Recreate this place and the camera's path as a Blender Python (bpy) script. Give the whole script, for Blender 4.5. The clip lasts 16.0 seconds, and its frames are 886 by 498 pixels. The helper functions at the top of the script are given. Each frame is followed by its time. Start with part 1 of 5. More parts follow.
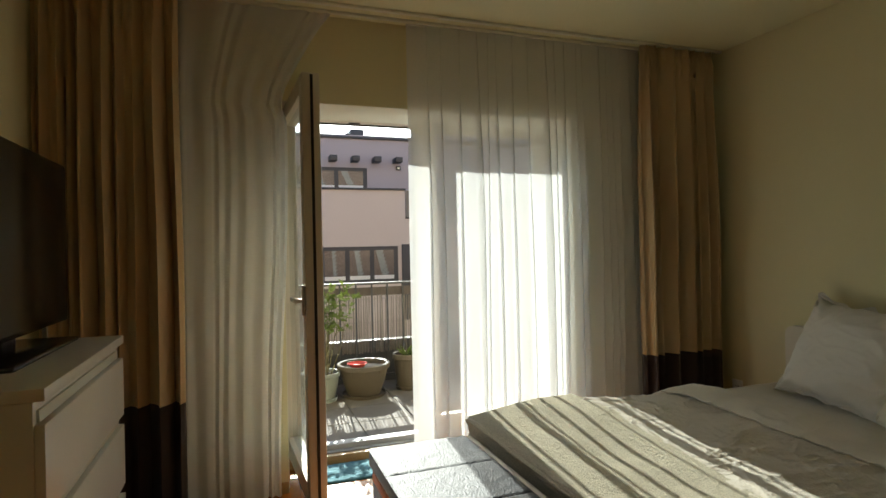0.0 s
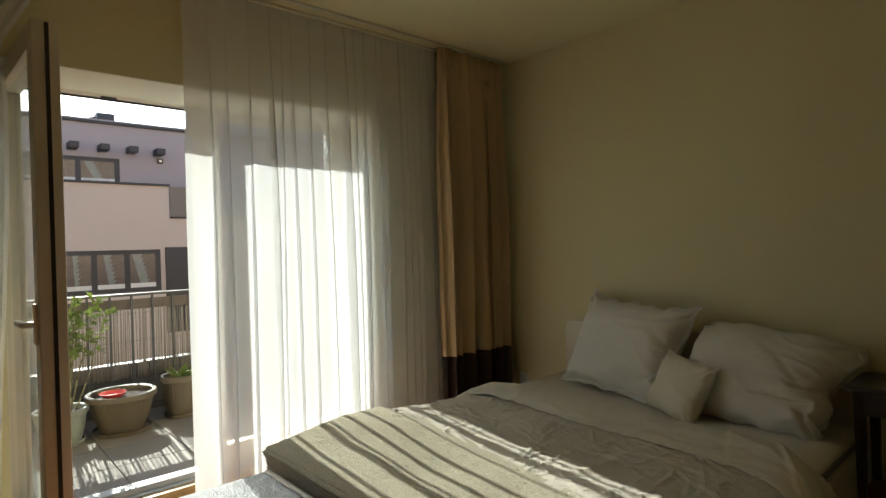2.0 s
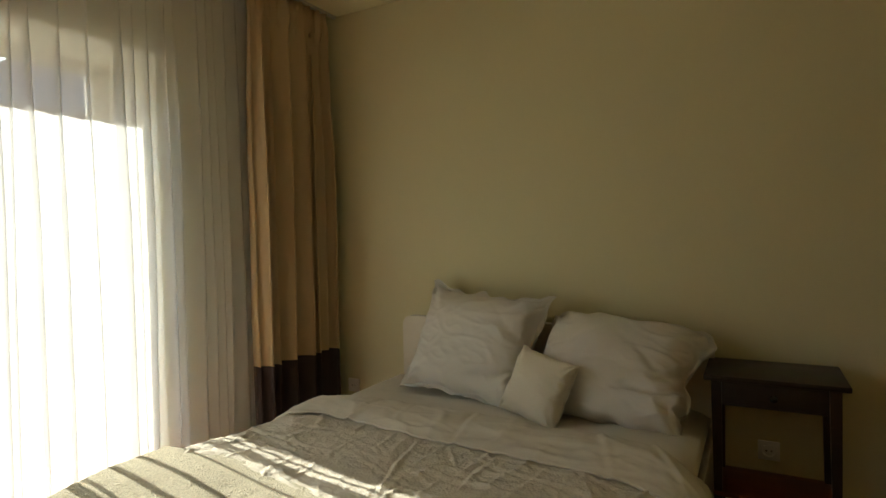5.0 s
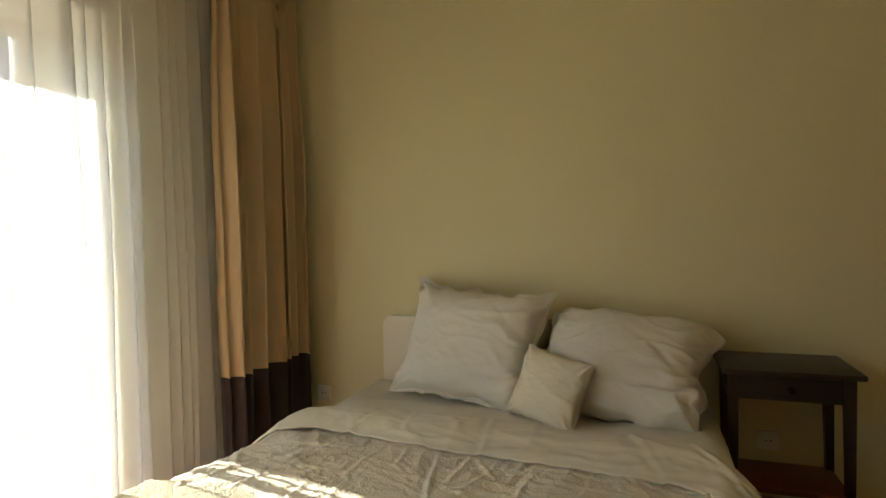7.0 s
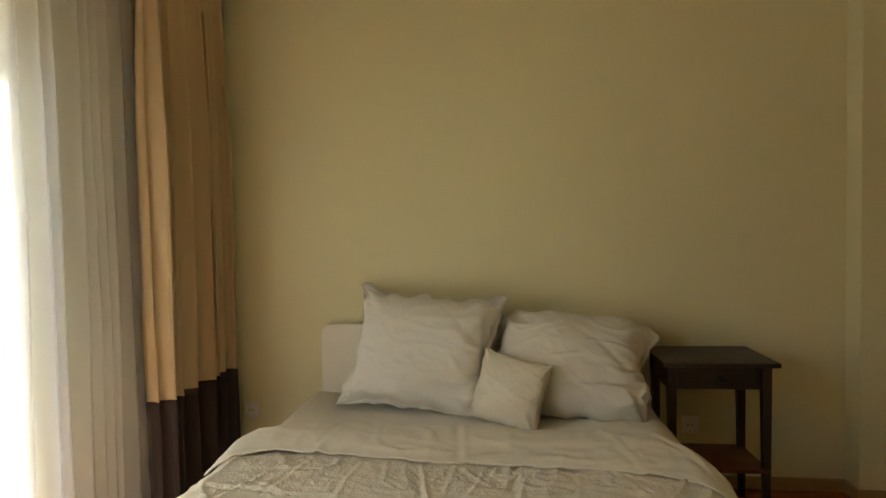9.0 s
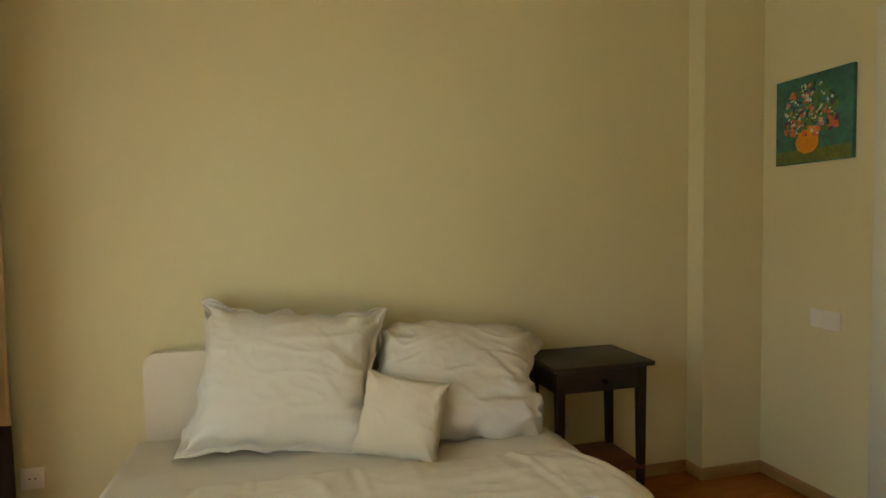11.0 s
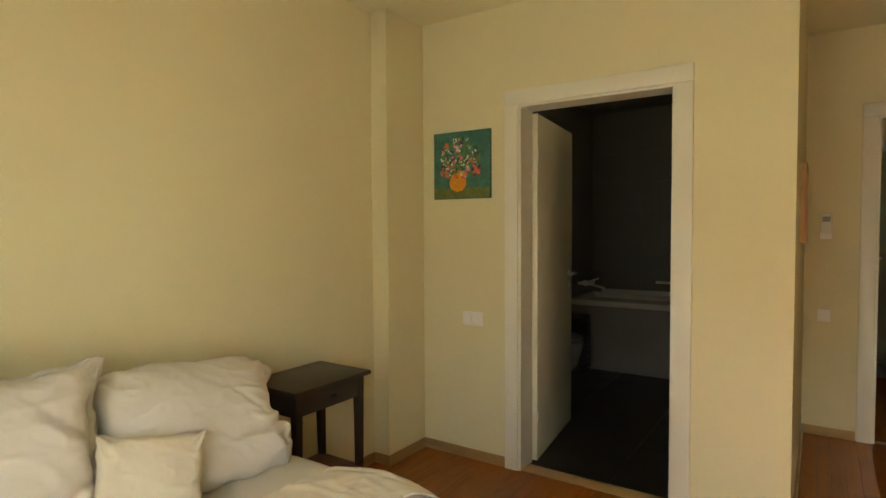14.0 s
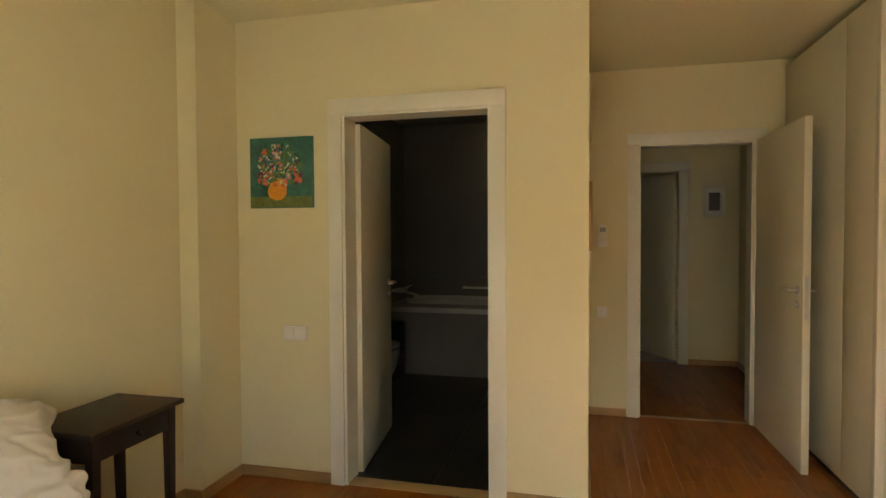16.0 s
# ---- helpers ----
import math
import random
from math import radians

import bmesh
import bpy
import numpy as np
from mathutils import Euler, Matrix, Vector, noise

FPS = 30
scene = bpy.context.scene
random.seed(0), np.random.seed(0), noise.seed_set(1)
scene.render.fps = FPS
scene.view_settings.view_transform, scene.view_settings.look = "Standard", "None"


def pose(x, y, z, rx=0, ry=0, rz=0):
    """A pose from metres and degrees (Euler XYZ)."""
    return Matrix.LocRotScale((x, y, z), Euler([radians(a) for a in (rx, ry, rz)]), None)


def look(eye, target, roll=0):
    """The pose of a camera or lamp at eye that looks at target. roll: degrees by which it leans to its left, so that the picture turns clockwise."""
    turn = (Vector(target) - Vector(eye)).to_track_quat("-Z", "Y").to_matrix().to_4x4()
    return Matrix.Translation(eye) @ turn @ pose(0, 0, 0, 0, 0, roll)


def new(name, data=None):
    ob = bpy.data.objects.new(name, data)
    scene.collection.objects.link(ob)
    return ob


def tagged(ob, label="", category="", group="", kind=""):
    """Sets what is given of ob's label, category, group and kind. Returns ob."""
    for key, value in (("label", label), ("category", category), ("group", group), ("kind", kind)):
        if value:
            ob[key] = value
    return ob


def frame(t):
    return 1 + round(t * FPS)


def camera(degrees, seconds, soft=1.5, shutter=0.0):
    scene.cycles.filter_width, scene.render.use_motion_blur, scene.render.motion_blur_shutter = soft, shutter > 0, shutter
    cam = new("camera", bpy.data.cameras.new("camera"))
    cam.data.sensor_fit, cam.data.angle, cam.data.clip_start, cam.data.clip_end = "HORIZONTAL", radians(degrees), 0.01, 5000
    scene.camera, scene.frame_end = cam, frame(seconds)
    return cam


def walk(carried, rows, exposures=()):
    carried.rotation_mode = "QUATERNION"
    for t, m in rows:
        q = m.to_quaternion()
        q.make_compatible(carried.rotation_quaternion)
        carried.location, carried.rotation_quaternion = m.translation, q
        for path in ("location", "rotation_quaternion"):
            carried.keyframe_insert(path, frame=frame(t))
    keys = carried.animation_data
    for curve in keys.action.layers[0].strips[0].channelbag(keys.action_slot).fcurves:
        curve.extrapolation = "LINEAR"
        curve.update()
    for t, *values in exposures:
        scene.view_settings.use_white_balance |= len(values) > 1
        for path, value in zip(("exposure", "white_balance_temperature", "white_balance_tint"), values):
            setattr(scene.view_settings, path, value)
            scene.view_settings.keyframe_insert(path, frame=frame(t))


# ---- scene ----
cam = camera(76.5, 16.0, soft=1.5)
PATH = [
    (0, (0.358, 0.368, 1.271), (1.026, 2.253, 1.272), -1.2),
    (0.5, (0.364, 0.419, 1.265), (1.199, 2.236, 1.262), -1.3),
    (1, (0.341, 0.557, 1.282), (1.43, 2.235, 1.271), -1.4),
    (1.5, (0.338, 0.638, 1.284), (1.582, 2.204, 1.274), -1.6),
    (2, (0.372, 0.646, 1.278), (1.706, 2.136, 1.267), -1.6),
    (2.5, (0.428, 0.667, 1.265), (1.821, 2.102, 1.249), -1.5),
    (3, (0.475, 0.752, 1.245), (1.956, 2.097, 1.225), -1.5),
    (3.5, (0.549, 0.818, 1.242), (2.112, 2.065, 1.214), -1.6),
    (4, (0.64, 0.862, 1.234), (2.266, 2.026, 1.199), -1.5),
    (6.5, (0.725, 1.459, 1.223), (2.589, 2.182, 1.16), -1.1),
    (7, (0.711, 1.519, 1.219), (2.592, 2.197, 1.154), -1.2),
    (7.5, (0.683, 1.616, 1.219), (2.599, 2.189, 1.151), -1.1),
    (8, (0.674, 1.645, 1.221), (2.609, 2.144, 1.15), -1.1),
    (8.5, (0.627, 1.761, 1.236), (2.593, 2.123, 1.167), -1.1),
    (11, (1.008, 2.236, 1.266), (2.94, 1.727, 1.175), -0.8),
    (11.5, (1.118, 2.213, 1.284), (2.959, 1.437, 1.197), -0.8),
    (12, (1.272, 2.294, 1.304), (2.97, 1.24, 1.227), -0.1),
    (12.5, (1.387, 2.419, 1.296), (2.887, 1.099, 1.222), -0.1),
    (13, (1.377, 2.56, 1.295), (2.766, 1.124, 1.218), -0.2),
    (13.5, (1.338, 2.706, 1.314), (2.606, 1.161, 1.235), -0.2),
    (14, (1.281, 2.777, 1.349), (2.397, 1.119, 1.272), -0.3),
    (14.5, (1.27, 2.783, 1.367), (2.224, 1.027, 1.293), -0.3),
    (15, (1.311, 2.792, 1.369), (2.12, 0.965, 1.301), -0.3),
    (15.5, (1.332, 2.799, 1.367), (1.99, 0.911, 1.303), -0.3),
    (16, (1.398, 2.81, 1.369), (1.881, 0.87, 1.313), -0.3),
]
EXPOSURES = [
    (0.0, 1.83, 6220, -1), (2.5, 1.80, 6220, -1), (4.0, 2.03, 6500, 0), (6.5, 2.85, 6650, 2), (8.5, 3.05, 6650, 3), (11.0, 3.39, 6650, -1), (12.5, 3.55, 6700, 1), (14.5, 4.01, 6900, 3), (16.0, 3.87, 6900, 6),
]
walk(cam, [(t, look(eye, target, roll)) for t, eye, target, roll in PATH], EXPOSURES)

# ---- world and sun ----
SUN_EL, SUN_X = 31.6, 0.09          # the sun stands beyond the window, a little to the right
sun_dir = Vector((-SUN_X, -1.0, -math.tan(radians(SUN_EL)) * math.hypot(1, SUN_X))).normalized()
world = bpy.data.worlds.new("sky")
scene.world = world
world.use_nodes = True
wn = world.node_tree
sky = wn.nodes.new("ShaderNodeTexSky")
sky.sky_type = "NISHITA"
sky.sun_disc = False
sky.sun_elevation = radians(SUN_EL)
sky.sun_rotation = math.atan2(SUN_X, 1.0)
wn.links.new(sky.outputs[0], wn.nodes["Background"].inputs[0])
wn.nodes["Background"].inputs[1].default_value = 0.12
sun = new("sun", bpy.data.lights.new("sun", "SUN"))
sun.data.energy, sun.data.angle, sun.data.color = 5.0, radians(0.53), (1.0, 0.95, 0.87)
sun.matrix_world = look((0, 0, 0), sun_dir)
sun.location = (4, 12, 9)

# ---- materials ----
def mat(name, color, rough=0.6, var=0.08, scale=6.0, fine=80.0, bump=0.15, metal=0.0, spec=0.5, island=0.0, obrand=0.0, stretch=(1, 1, 1), dist=0.004):
    m = bpy.data.materials.new(name)
    m.use_nodes = True
    nt = m.node_tree
    b = nt.nodes["Principled BSDF"]
    co = nt.nodes.new("ShaderNodeTexCoord")
    mp = nt.nodes.new("ShaderNodeMapping")
    mp.inputs["Scale"].default_value = stretch
    nt.links.new(co.outputs["Object"], mp.inputs[0])
    n1 = nt.nodes.new("ShaderNodeTexNoise")
    n1.inputs["Scale"].default_value, n1.inputs["Detail"].default_value = scale, 5
    n2 = nt.nodes.new("ShaderNodeTexNoise")
    n2.inputs["Scale"].default_value, n2.inputs["Detail"].default_value = fine, 3
    for n in (n1, n2):
        nt.links.new(mp.outputs[0], n.inputs["Vector"])
    add = nt.nodes.new("ShaderNodeMath")
    add.operation = "ADD"
    nt.links.new(n1.outputs[0], add.inputs[0])
    nt.links.new(n2.outputs[0], add.inputs[1])
    last = add
    if island or obrand:
        src = nt.nodes.new("ShaderNodeNewGeometry").outputs["Random Per Island"] if island else nt.nodes.new("ShaderNodeObjectInfo").outputs["Random"]
        mul = nt.nodes.new("ShaderNodeMath")
        mul.operation = "MULTIPLY_ADD"
        nt.links.new(src, mul.inputs[0])
        mul.inputs[1].default_value = (island or obrand) / max(var, 0.01)
        nt.links.new(add.outputs[0], mul.inputs[2])
        last = mul
    hi = 2.0 + ((island or obrand) / max(var, 0.01))
    mr = nt.nodes.new("ShaderNodeMapRange")
    mr.inputs["From Min"].default_value, mr.inputs["From Max"].default_value = 0.0, hi
    tot = var * (2.0 if not (island or obrand) else 1.0) + (island or obrand)
    mr.inputs["To Min"].default_value, mr.inputs["To Max"].default_value = 1 - tot, 1 + tot
    nt.links.new(last.outputs[0], mr.inputs[0])
    vm = nt.nodes.new("ShaderNodeVectorMath")
    vm.operation = "SCALE"
    vm.inputs[0].default_value = color
    nt.links.new(mr.outputs[0], vm.inputs["Scale"])
    nt.links.new(vm.outputs[0], b.inputs["Base Color"])
    b.inputs["Roughness"].default_value = rough
    b.inputs["Metallic"].default_value = metal
    b.inputs["Specular IOR Level"].default_value = spec
    if bump:
        bp = nt.nodes.new("ShaderNodeBump")
        bp.inputs["Strength"].default_value, bp.inputs["Distance"].default_value = bump, dist
        nt.links.new(n2.outputs[0], bp.inputs["Height"])
        nt.links.new(bp.outputs[0], b.inputs["Normal"])
    return m


def wood(name, color, dark, rough=0.35, along="y", scale=1.0, obrand=0.25, island=0.0):
    m = mat(name, color, rough)
    nt = m.node_tree
    b = nt.nodes["Principled BSDF"]
    co = nt.nodes.new("ShaderNodeTexCoord")
    mp = nt.nodes.new("ShaderNodeMapping")
    st = {"x": (1.2, 14, 14), "y": (14, 1.2, 14), "z": (14, 14, 1.2)}[along]
    mp.inputs["Scale"].default_value = [v * scale for v in st]
    oi = nt.nodes.new("ShaderNodeObjectInfo")
    ad = nt.nodes.new("ShaderNodeVectorMath")
    ad.operation = "MULTIPLY_ADD"
    ad.inputs[1].default_value, ad.inputs[2].default_value = (9, 9, 9), (0, 0, 0)
    nt.links.new(oi.outputs["Random"], ad.inputs[0])
    sm = nt.nodes.new("ShaderNodeVectorMath")
    nt.links.new(co.outputs["Object"], sm.inputs[0])
    nt.links.new(ad.outputs[0], sm.inputs[1])
    nt.links.new(sm.outputs[0], mp.inputs[0])
    n = nt.nodes.new("ShaderNodeTexNoise")
    n.inputs["Scale"].default_value, n.inputs["Detail"].default_value, n.inputs["Distortion"].default_value = 3.0, 6, 0.6
    nt.links.new(mp.outputs[0], n.inputs["Vector"])
    mul = nt.nodes.new("ShaderNodeMath")
    mul.operation = "MULTIPLY_ADD"
    nt.links.new(oi.outputs["Random"], mul.inputs[0])
    mul.inputs[1].default_value = obrand * 2
    nt.links.new(n.outputs[0], mul.inputs[2])
    if island:
        isl = nt.nodes.new("ShaderNodeMath")
        isl.operation = "MULTIPLY_ADD"
        isl.inputs[1].default_value = island * 2
        nt.links.new(nt.nodes.new("ShaderNodeNewGeometry").outputs["Random Per Island"], isl.inputs[0])
        nt.links.new(n.outputs[0], isl.inputs[2])
        nt.links.new(isl.outputs[0], mul.inputs[2])
    cr = nt.nodes.new("ShaderNodeValToRGB")
    cr.color_ramp.elements[0].position, cr.color_ramp.elements[0].color = 0.3, (*dark, 1)
    cr.color_ramp.elements[1].position, cr.color_ramp.elements[1].color = 0.85, (*color, 1)
    nt.links.new(mul.outputs[0], cr.inputs[0])
    nt.links.new(cr.outputs[0], b.inputs["Base Color"])
    b.inputs["Specular IOR Level"].default_value = 0.35
    return m


def cloth(name, color, weave=900.0, bump=0.25, translucent=0.0, clear=0.0, var=0.06, pattern=0.0):
    """Woven cloth; translucent: light that it lets through scattered; clear: the share of open mesh."""
    m = mat(name, color, 0.9, var, 5.0, weave, bump, spec=0.15, dist=0.004 if weave < 200 else 0.001)
    nt = m.node_tree
    b = nt.nodes["Principled BSDF"]
    out = nt.nodes["Material Output"]
    b.inputs["Sheen Weight"].default_value = 0.15
    if pattern:
        co = nt.nodes.new("ShaderNodeTexCoord")
        v = nt.nodes.new("ShaderNodeTexVoronoi")
        v.inputs["Scale"].default_value = pattern
        nt.links.new(co.outputs["Object"], v.inputs["Vector"])
        bp = nt.nodes.new("ShaderNodeBump")
        bp.inputs["Strength"].default_value, bp.inputs["Distance"].default_value = 0.55, 0.004
        nt.links.new(v.outputs["Distance"], bp.inputs["Height"])
        for l in list(nt.links):
            if l.to_socket == b.inputs["Normal"]:
                nt.links.new(l.from_socket, bp.inputs["Normal"])
        nt.links.new(bp.outputs[0], b.inputs["Normal"])
    last = b.outputs[0]
    if translucent:
        t = nt.nodes.new("ShaderNodeBsdfTranslucent")
        t.inputs["Color"].default_value = (*color, 1)
        mx = nt.nodes.new("ShaderNodeMixShader")
        mx.inputs[0].default_value = translucent
        nt.links.new(last, mx.inputs[1])
        nt.links.new(t.outputs[0], mx.inputs[2])
        last = mx.outputs[0]
    if clear:
        t = nt.nodes.new("ShaderNodeBsdfTransparent")
        mx = nt.nodes.new("ShaderNodeMixShader")
        mx.inputs[0].default_value = clear
        nt.links.new(last, mx.inputs[1])
        nt.links.new(t.outputs[0], mx.inputs[2])
        last = mx.outputs[0]
    nt.links.new(last, out.inputs[0])
    return m


def glass_mat(name, tint=(0.96, 0.98, 0.97)):
    m = bpy.data.materials.new(name)
    m.use_nodes = True
    nt = m.node_tree
    nt.nodes.remove(nt.nodes["Principled BSDF"])
    tr = nt.nodes.new("ShaderNodeBsdfTransparent")
    tr.inputs[0].default_value = (*tint, 1)
    gl = nt.nodes.new("ShaderNodeBsdfGlossy")
    gl.inputs["Roughness"].default_value = 0.02
    fr = nt.nodes.new("ShaderNodeLayerWeight")
    fr.inputs[0].default_value = 0.5
    pw = nt.nodes.new("ShaderNodeMath")
    pw.operation = "POWER"
    pw.inputs[1].default_value = 5.0
    nt.links.new(fr.outputs["Facing"], pw.inputs[0])
    ma = nt.nodes.new("ShaderNodeMath")
    ma.operation = "MULTIPLY_ADD"
    ma.inputs[1].default_value, ma.inputs[2].default_value = 0.7, 0.04
    nt.links.new(pw.outputs[0], ma.inputs[0])
    mx = nt.nodes.new("ShaderNodeMixShader")
    nt.links.new(ma.outputs[0], mx.inputs[0])
    nt.links.new(tr.outputs[0], mx.inputs[1])
    nt.links.new(gl.outputs[0], mx.inputs[2])
    nt.links.new(mx.outputs[0], nt.nodes["Material Output"].inputs[0])
    return m


WALL = mat("cream wall paint", (0.745, 0.685, 0.43), 0.85, 0.03, 1.5, 220, 0.12, spec=0.2, dist=0.001)
CEIL = mat("ceiling paint", (0.78, 0.745, 0.49), 0.9, 0.03, 1.2, 200, 0.08, spec=0.2, dist=0.001)
OAKTRIM = wood("oak skirting", (0.46, 0.30, 0.13), (0.30, 0.18, 0.07), 0.4, "x", 1.0)
OAKTRIM_Y = wood("oak skirting along", (0.46, 0.30, 0.13), (0.30, 0.18, 0.07), 0.4, "y", 1.0)
PARQ = wood("oak parquet", (0.33, 0.118, 0.018), (0.20, 0.064, 0.009), 0.24, "y", 1.0, 0.08, 0.17)
GAPS = mat("dark joint", (0.05, 0.03, 0.02), 0.9)
WHITE = mat("white lacquer", (0.76, 0.745, 0.62), 0.3, 0.02, 3, 150, 0.03)
DOORW = mat("white door film", (0.73, 0.71, 0.54), 0.38, 0.03, 2.5, 160, 0.05)
PVC = mat("cream window frame", (0.74, 0.67, 0.55), 0.35, 0.03, 3, 120, 0.03)
ALU = mat("grey aluminium", (0.33, 0.32, 0.30), 0.5, 0.05, 5, 120, 0.05)
GASKET = mat("black rubber seal", (0.02, 0.02, 0.02), 0.6)
CHROME = mat("brushed steel", (0.62, 0.60, 0.56), 0.28, 0.04, 6, 300, 0.05, metal=1.0)
GLASS = glass_mat("window glass")
SHEER = cloth("white sheer voile", (0.91, 0.915, 0.915), 1400, 0.1, 0.235, 0.31, 0.03)
DRAPE = cloth("tan drapery", (0.68, 0.51, 0.295), 700, 0.2, 0.16, 0.0, 0.06)
DRAPE_D = cloth("dark brown drapery", (0.06, 0.042, 0.04), 700, 0.2, 0.0, 0.0, 0.06)
LINEN = cloth("white bed linen", (0.79, 0.755, 0.685), 1000, 0.15, 0.05, 0, 0.03)
DUVET = cloth("embossed cream duvet cover", (0.70, 0.645, 0.54), 900, 0.2, 0, 0, 0.05, pattern=110)
FOLDC = cloth("cream duvet lining", (0.74, 0.69, 0.58), 900, 0.2, 0, 0, 0.04)
CUSH = cloth("dotted cream cushion", (0.75, 0.69, 0.56), 900, 0.2, 0, 0, 0.05, pattern=40)
FLEECE = mat("cream fleece throw", (0.60, 0.55, 0.42), 0.95, 0.30, 150, 190, 1.0, spec=0.1, dist=0.009)
SHEETL = cloth("lilac grey sheet", (0.42, 0.40, 0.45), 900, 0.25)
BLACKWD = wood("black-brown stained wood", (0.035, 0.022, 0.016), (0.015, 0.010, 0.008), 0.4, "y")
REDWD = wood("reddish stained shelf", (0.24, 0.075, 0.03), (0.12, 0.03, 0.012), 0.4, "y")
BEDW = mat("white bed foil", (0.76, 0.70, 0.58), 0.4, 0.02, 3, 150, 0.03)
LEATHER = mat("black leather", (0.042, 0.044, 0.05), 0.48, 0.2, 25, 130, 0.9, spec=0.16, dist=0.005)
next(n for n in PARQ.node_tree.nodes if n.type == "BUMP").inputs["Strength"].default_value = 0.03
PARQ.node_tree.nodes["Principled BSDF"].inputs["Specular IOR Level"].default_value = 0.4
PLASTW = mat("white plastic", (0.84, 0.82, 0.77), 0.35, 0.02, 4, 200, 0.02)
BLACKP = mat("black plastic", (0.012, 0.012, 0.012), 0.25, 0.05, 6, 200, 0.02)
SCREEN = mat("dark screen", (0.008, 0.009, 0.010), 0.12, 0.02, 4, 100, 0.0)
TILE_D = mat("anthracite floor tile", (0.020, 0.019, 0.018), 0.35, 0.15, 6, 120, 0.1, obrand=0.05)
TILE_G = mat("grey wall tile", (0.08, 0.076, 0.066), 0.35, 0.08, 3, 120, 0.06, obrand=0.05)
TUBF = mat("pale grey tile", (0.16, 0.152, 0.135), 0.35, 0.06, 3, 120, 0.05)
BATHC = mat("dim bathroom ceiling grey", (0.22, 0.21, 0.18), 0.9, 0.04, 2, 150, 0.05)
REVEAL = mat("pale reveal paint", (0.80, 0.775, 0.66), 0.85, 0.03, 1.5, 220, 0.1, spec=0.2, dist=0.001)
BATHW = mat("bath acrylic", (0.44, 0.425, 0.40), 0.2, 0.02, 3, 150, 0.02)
FACADE = mat("pinkish render", (0.50, 0.42, 0.375), 0.9, 0.05, 0.6, 30, 0.2)
FACADE2 = mat("lilac grey render", (0.35, 0.30, 0.31), 0.9, 0.05, 0.6, 30, 0.2)
DARKMET = mat("dark window metal", (0.035, 0.032, 0.035), 0.5, 0.1, 4, 100, 0.05)
OUTGLASS = mat("reflecting pane", (0.05, 0.05, 0.055), 0.03, 0.0, 3, 50, 0.0, spec=1.0)
TERR = mat("terrace tile", (0.115, 0.094, 0.075), 0.8, 0.12, 5, 90, 0.3, obrand=0.06)
REED = cloth("reed screen", (0.20, 0.165, 0.145), 300, 0.3, 0.15, 0.0, 0.15)
CLAY = mat("taupe plastic pot", (0.085, 0.062, 0.038), 0.55, 0.06, 6, 90, 0.08)
CLAYG = mat("grey-green plastic pot", (0.20, 0.20, 0.165), 0.55, 0.06, 6, 90, 0.08)
SOIL = mat("soil", (0.05, 0.035, 0.025), 0.95, 0.3, 20, 90, 0.8)
LEAF = cloth("leaf green", (0.115, 0.145, 0.032), 200, 0.2, 0.32, 0.0, 0.25)
STEM = mat("stem", (0.12, 0.10, 0.05), 0.8, 0.2)
TEAL = cloth("teal bath mat", (0.05, 0.14, 0.17), 250, 0.8, 0, 0, 0.15)

# ---- building blocks ----
ORIGIN = {}


def box(bm, x0, x1, y0, y1, z0, z1, bevel=0.0, seg=2):
    r = bmesh.ops.create_cube(bm, size=1.0, matrix=Matrix.Translation(((x0 + x1) / 2, (y0 + y1) / 2, (z0 + z1) / 2)) @ Matrix.Diagonal((x1 - x0, y1 - y0, z1 - z0, 1)))
    if bevel:
        edges = list({e for v in r["verts"] for e in v.link_edges})
        bmesh.ops.bevel(bm, geom=edges, offset=bevel, segments=seg, affect="EDGES", profile=0.5)
    return bm


def boxm(*a, **k):
    return box(bmesh.new(), *a, **k)


def cyl(bm, p0, p1, r0, r1=None, seg=16):
    p0, p1 = Vector(p0), Vector(p1)
    d = p1 - p0
    m = Matrix.Translation((p0 + p1) / 2) @ d.to_track_quat("Z", "Y").to_matrix().to_4x4()
    bmesh.ops.create_cone(bm, cap_ends=True, segments=seg, radius1=r0, radius2=r0 if r1 is None else r1, depth=d.length, matrix=m)
    return bm


def lathe(bm, profile, centre, seg=32):
    rings = []
    for r, z in profile:
        rings.append([bm.verts.new((centre[0] + r * math.cos(2 * math.pi * i / seg), centre[1] + r * math.sin(2 * math.pi * i / seg), centre[2] + z)) for i in range(seg)])
    for a, b in zip(rings, rings[1:]):
        for i in range(seg):
            bm.faces.new((a[i], a[(i + 1) % seg], b[(i + 1) % seg], b[i]))
    return bm


def grid(bm, nu, nv, f):
    """A sheet of nu x nv cells; f(u, v) gives the place, u and v from 0 to 1."""
    vs = [[bm.verts.new(f(i / nu, j / nv)) for j in range(nv + 1)] for i in range(nu + 1)]
    for i in range(nu):
        for j in range(nv):
            bm.faces.new((vs[i][j], vs[i + 1][j], vs[i + 1][j + 1], vs[i][j + 1]))
    return bm


def mesh_of(name, bm, material, smooth=None, recalc=True):
    if recalc:
        bmesh.ops.recalc_face_normals(bm, faces=bm.faces)
    me = bpy.data.meshes.new(name)
    bm.to_mesh(me)
    bm.free()
    me.materials.append(material)
    if smooth is not None:
        me.shade_smooth()
        if smooth < 180:
            me.set_sharp_from_angle(angle=radians(smooth))
    return me


def thing(name, at, label, category, group="", kind=""):
    ob = new(name)
    ob.location = at
    ob.empty_display_size = 0.1
    ORIGIN[ob] = Vector(at)
    return tagged(ob, label, category, group, kind)


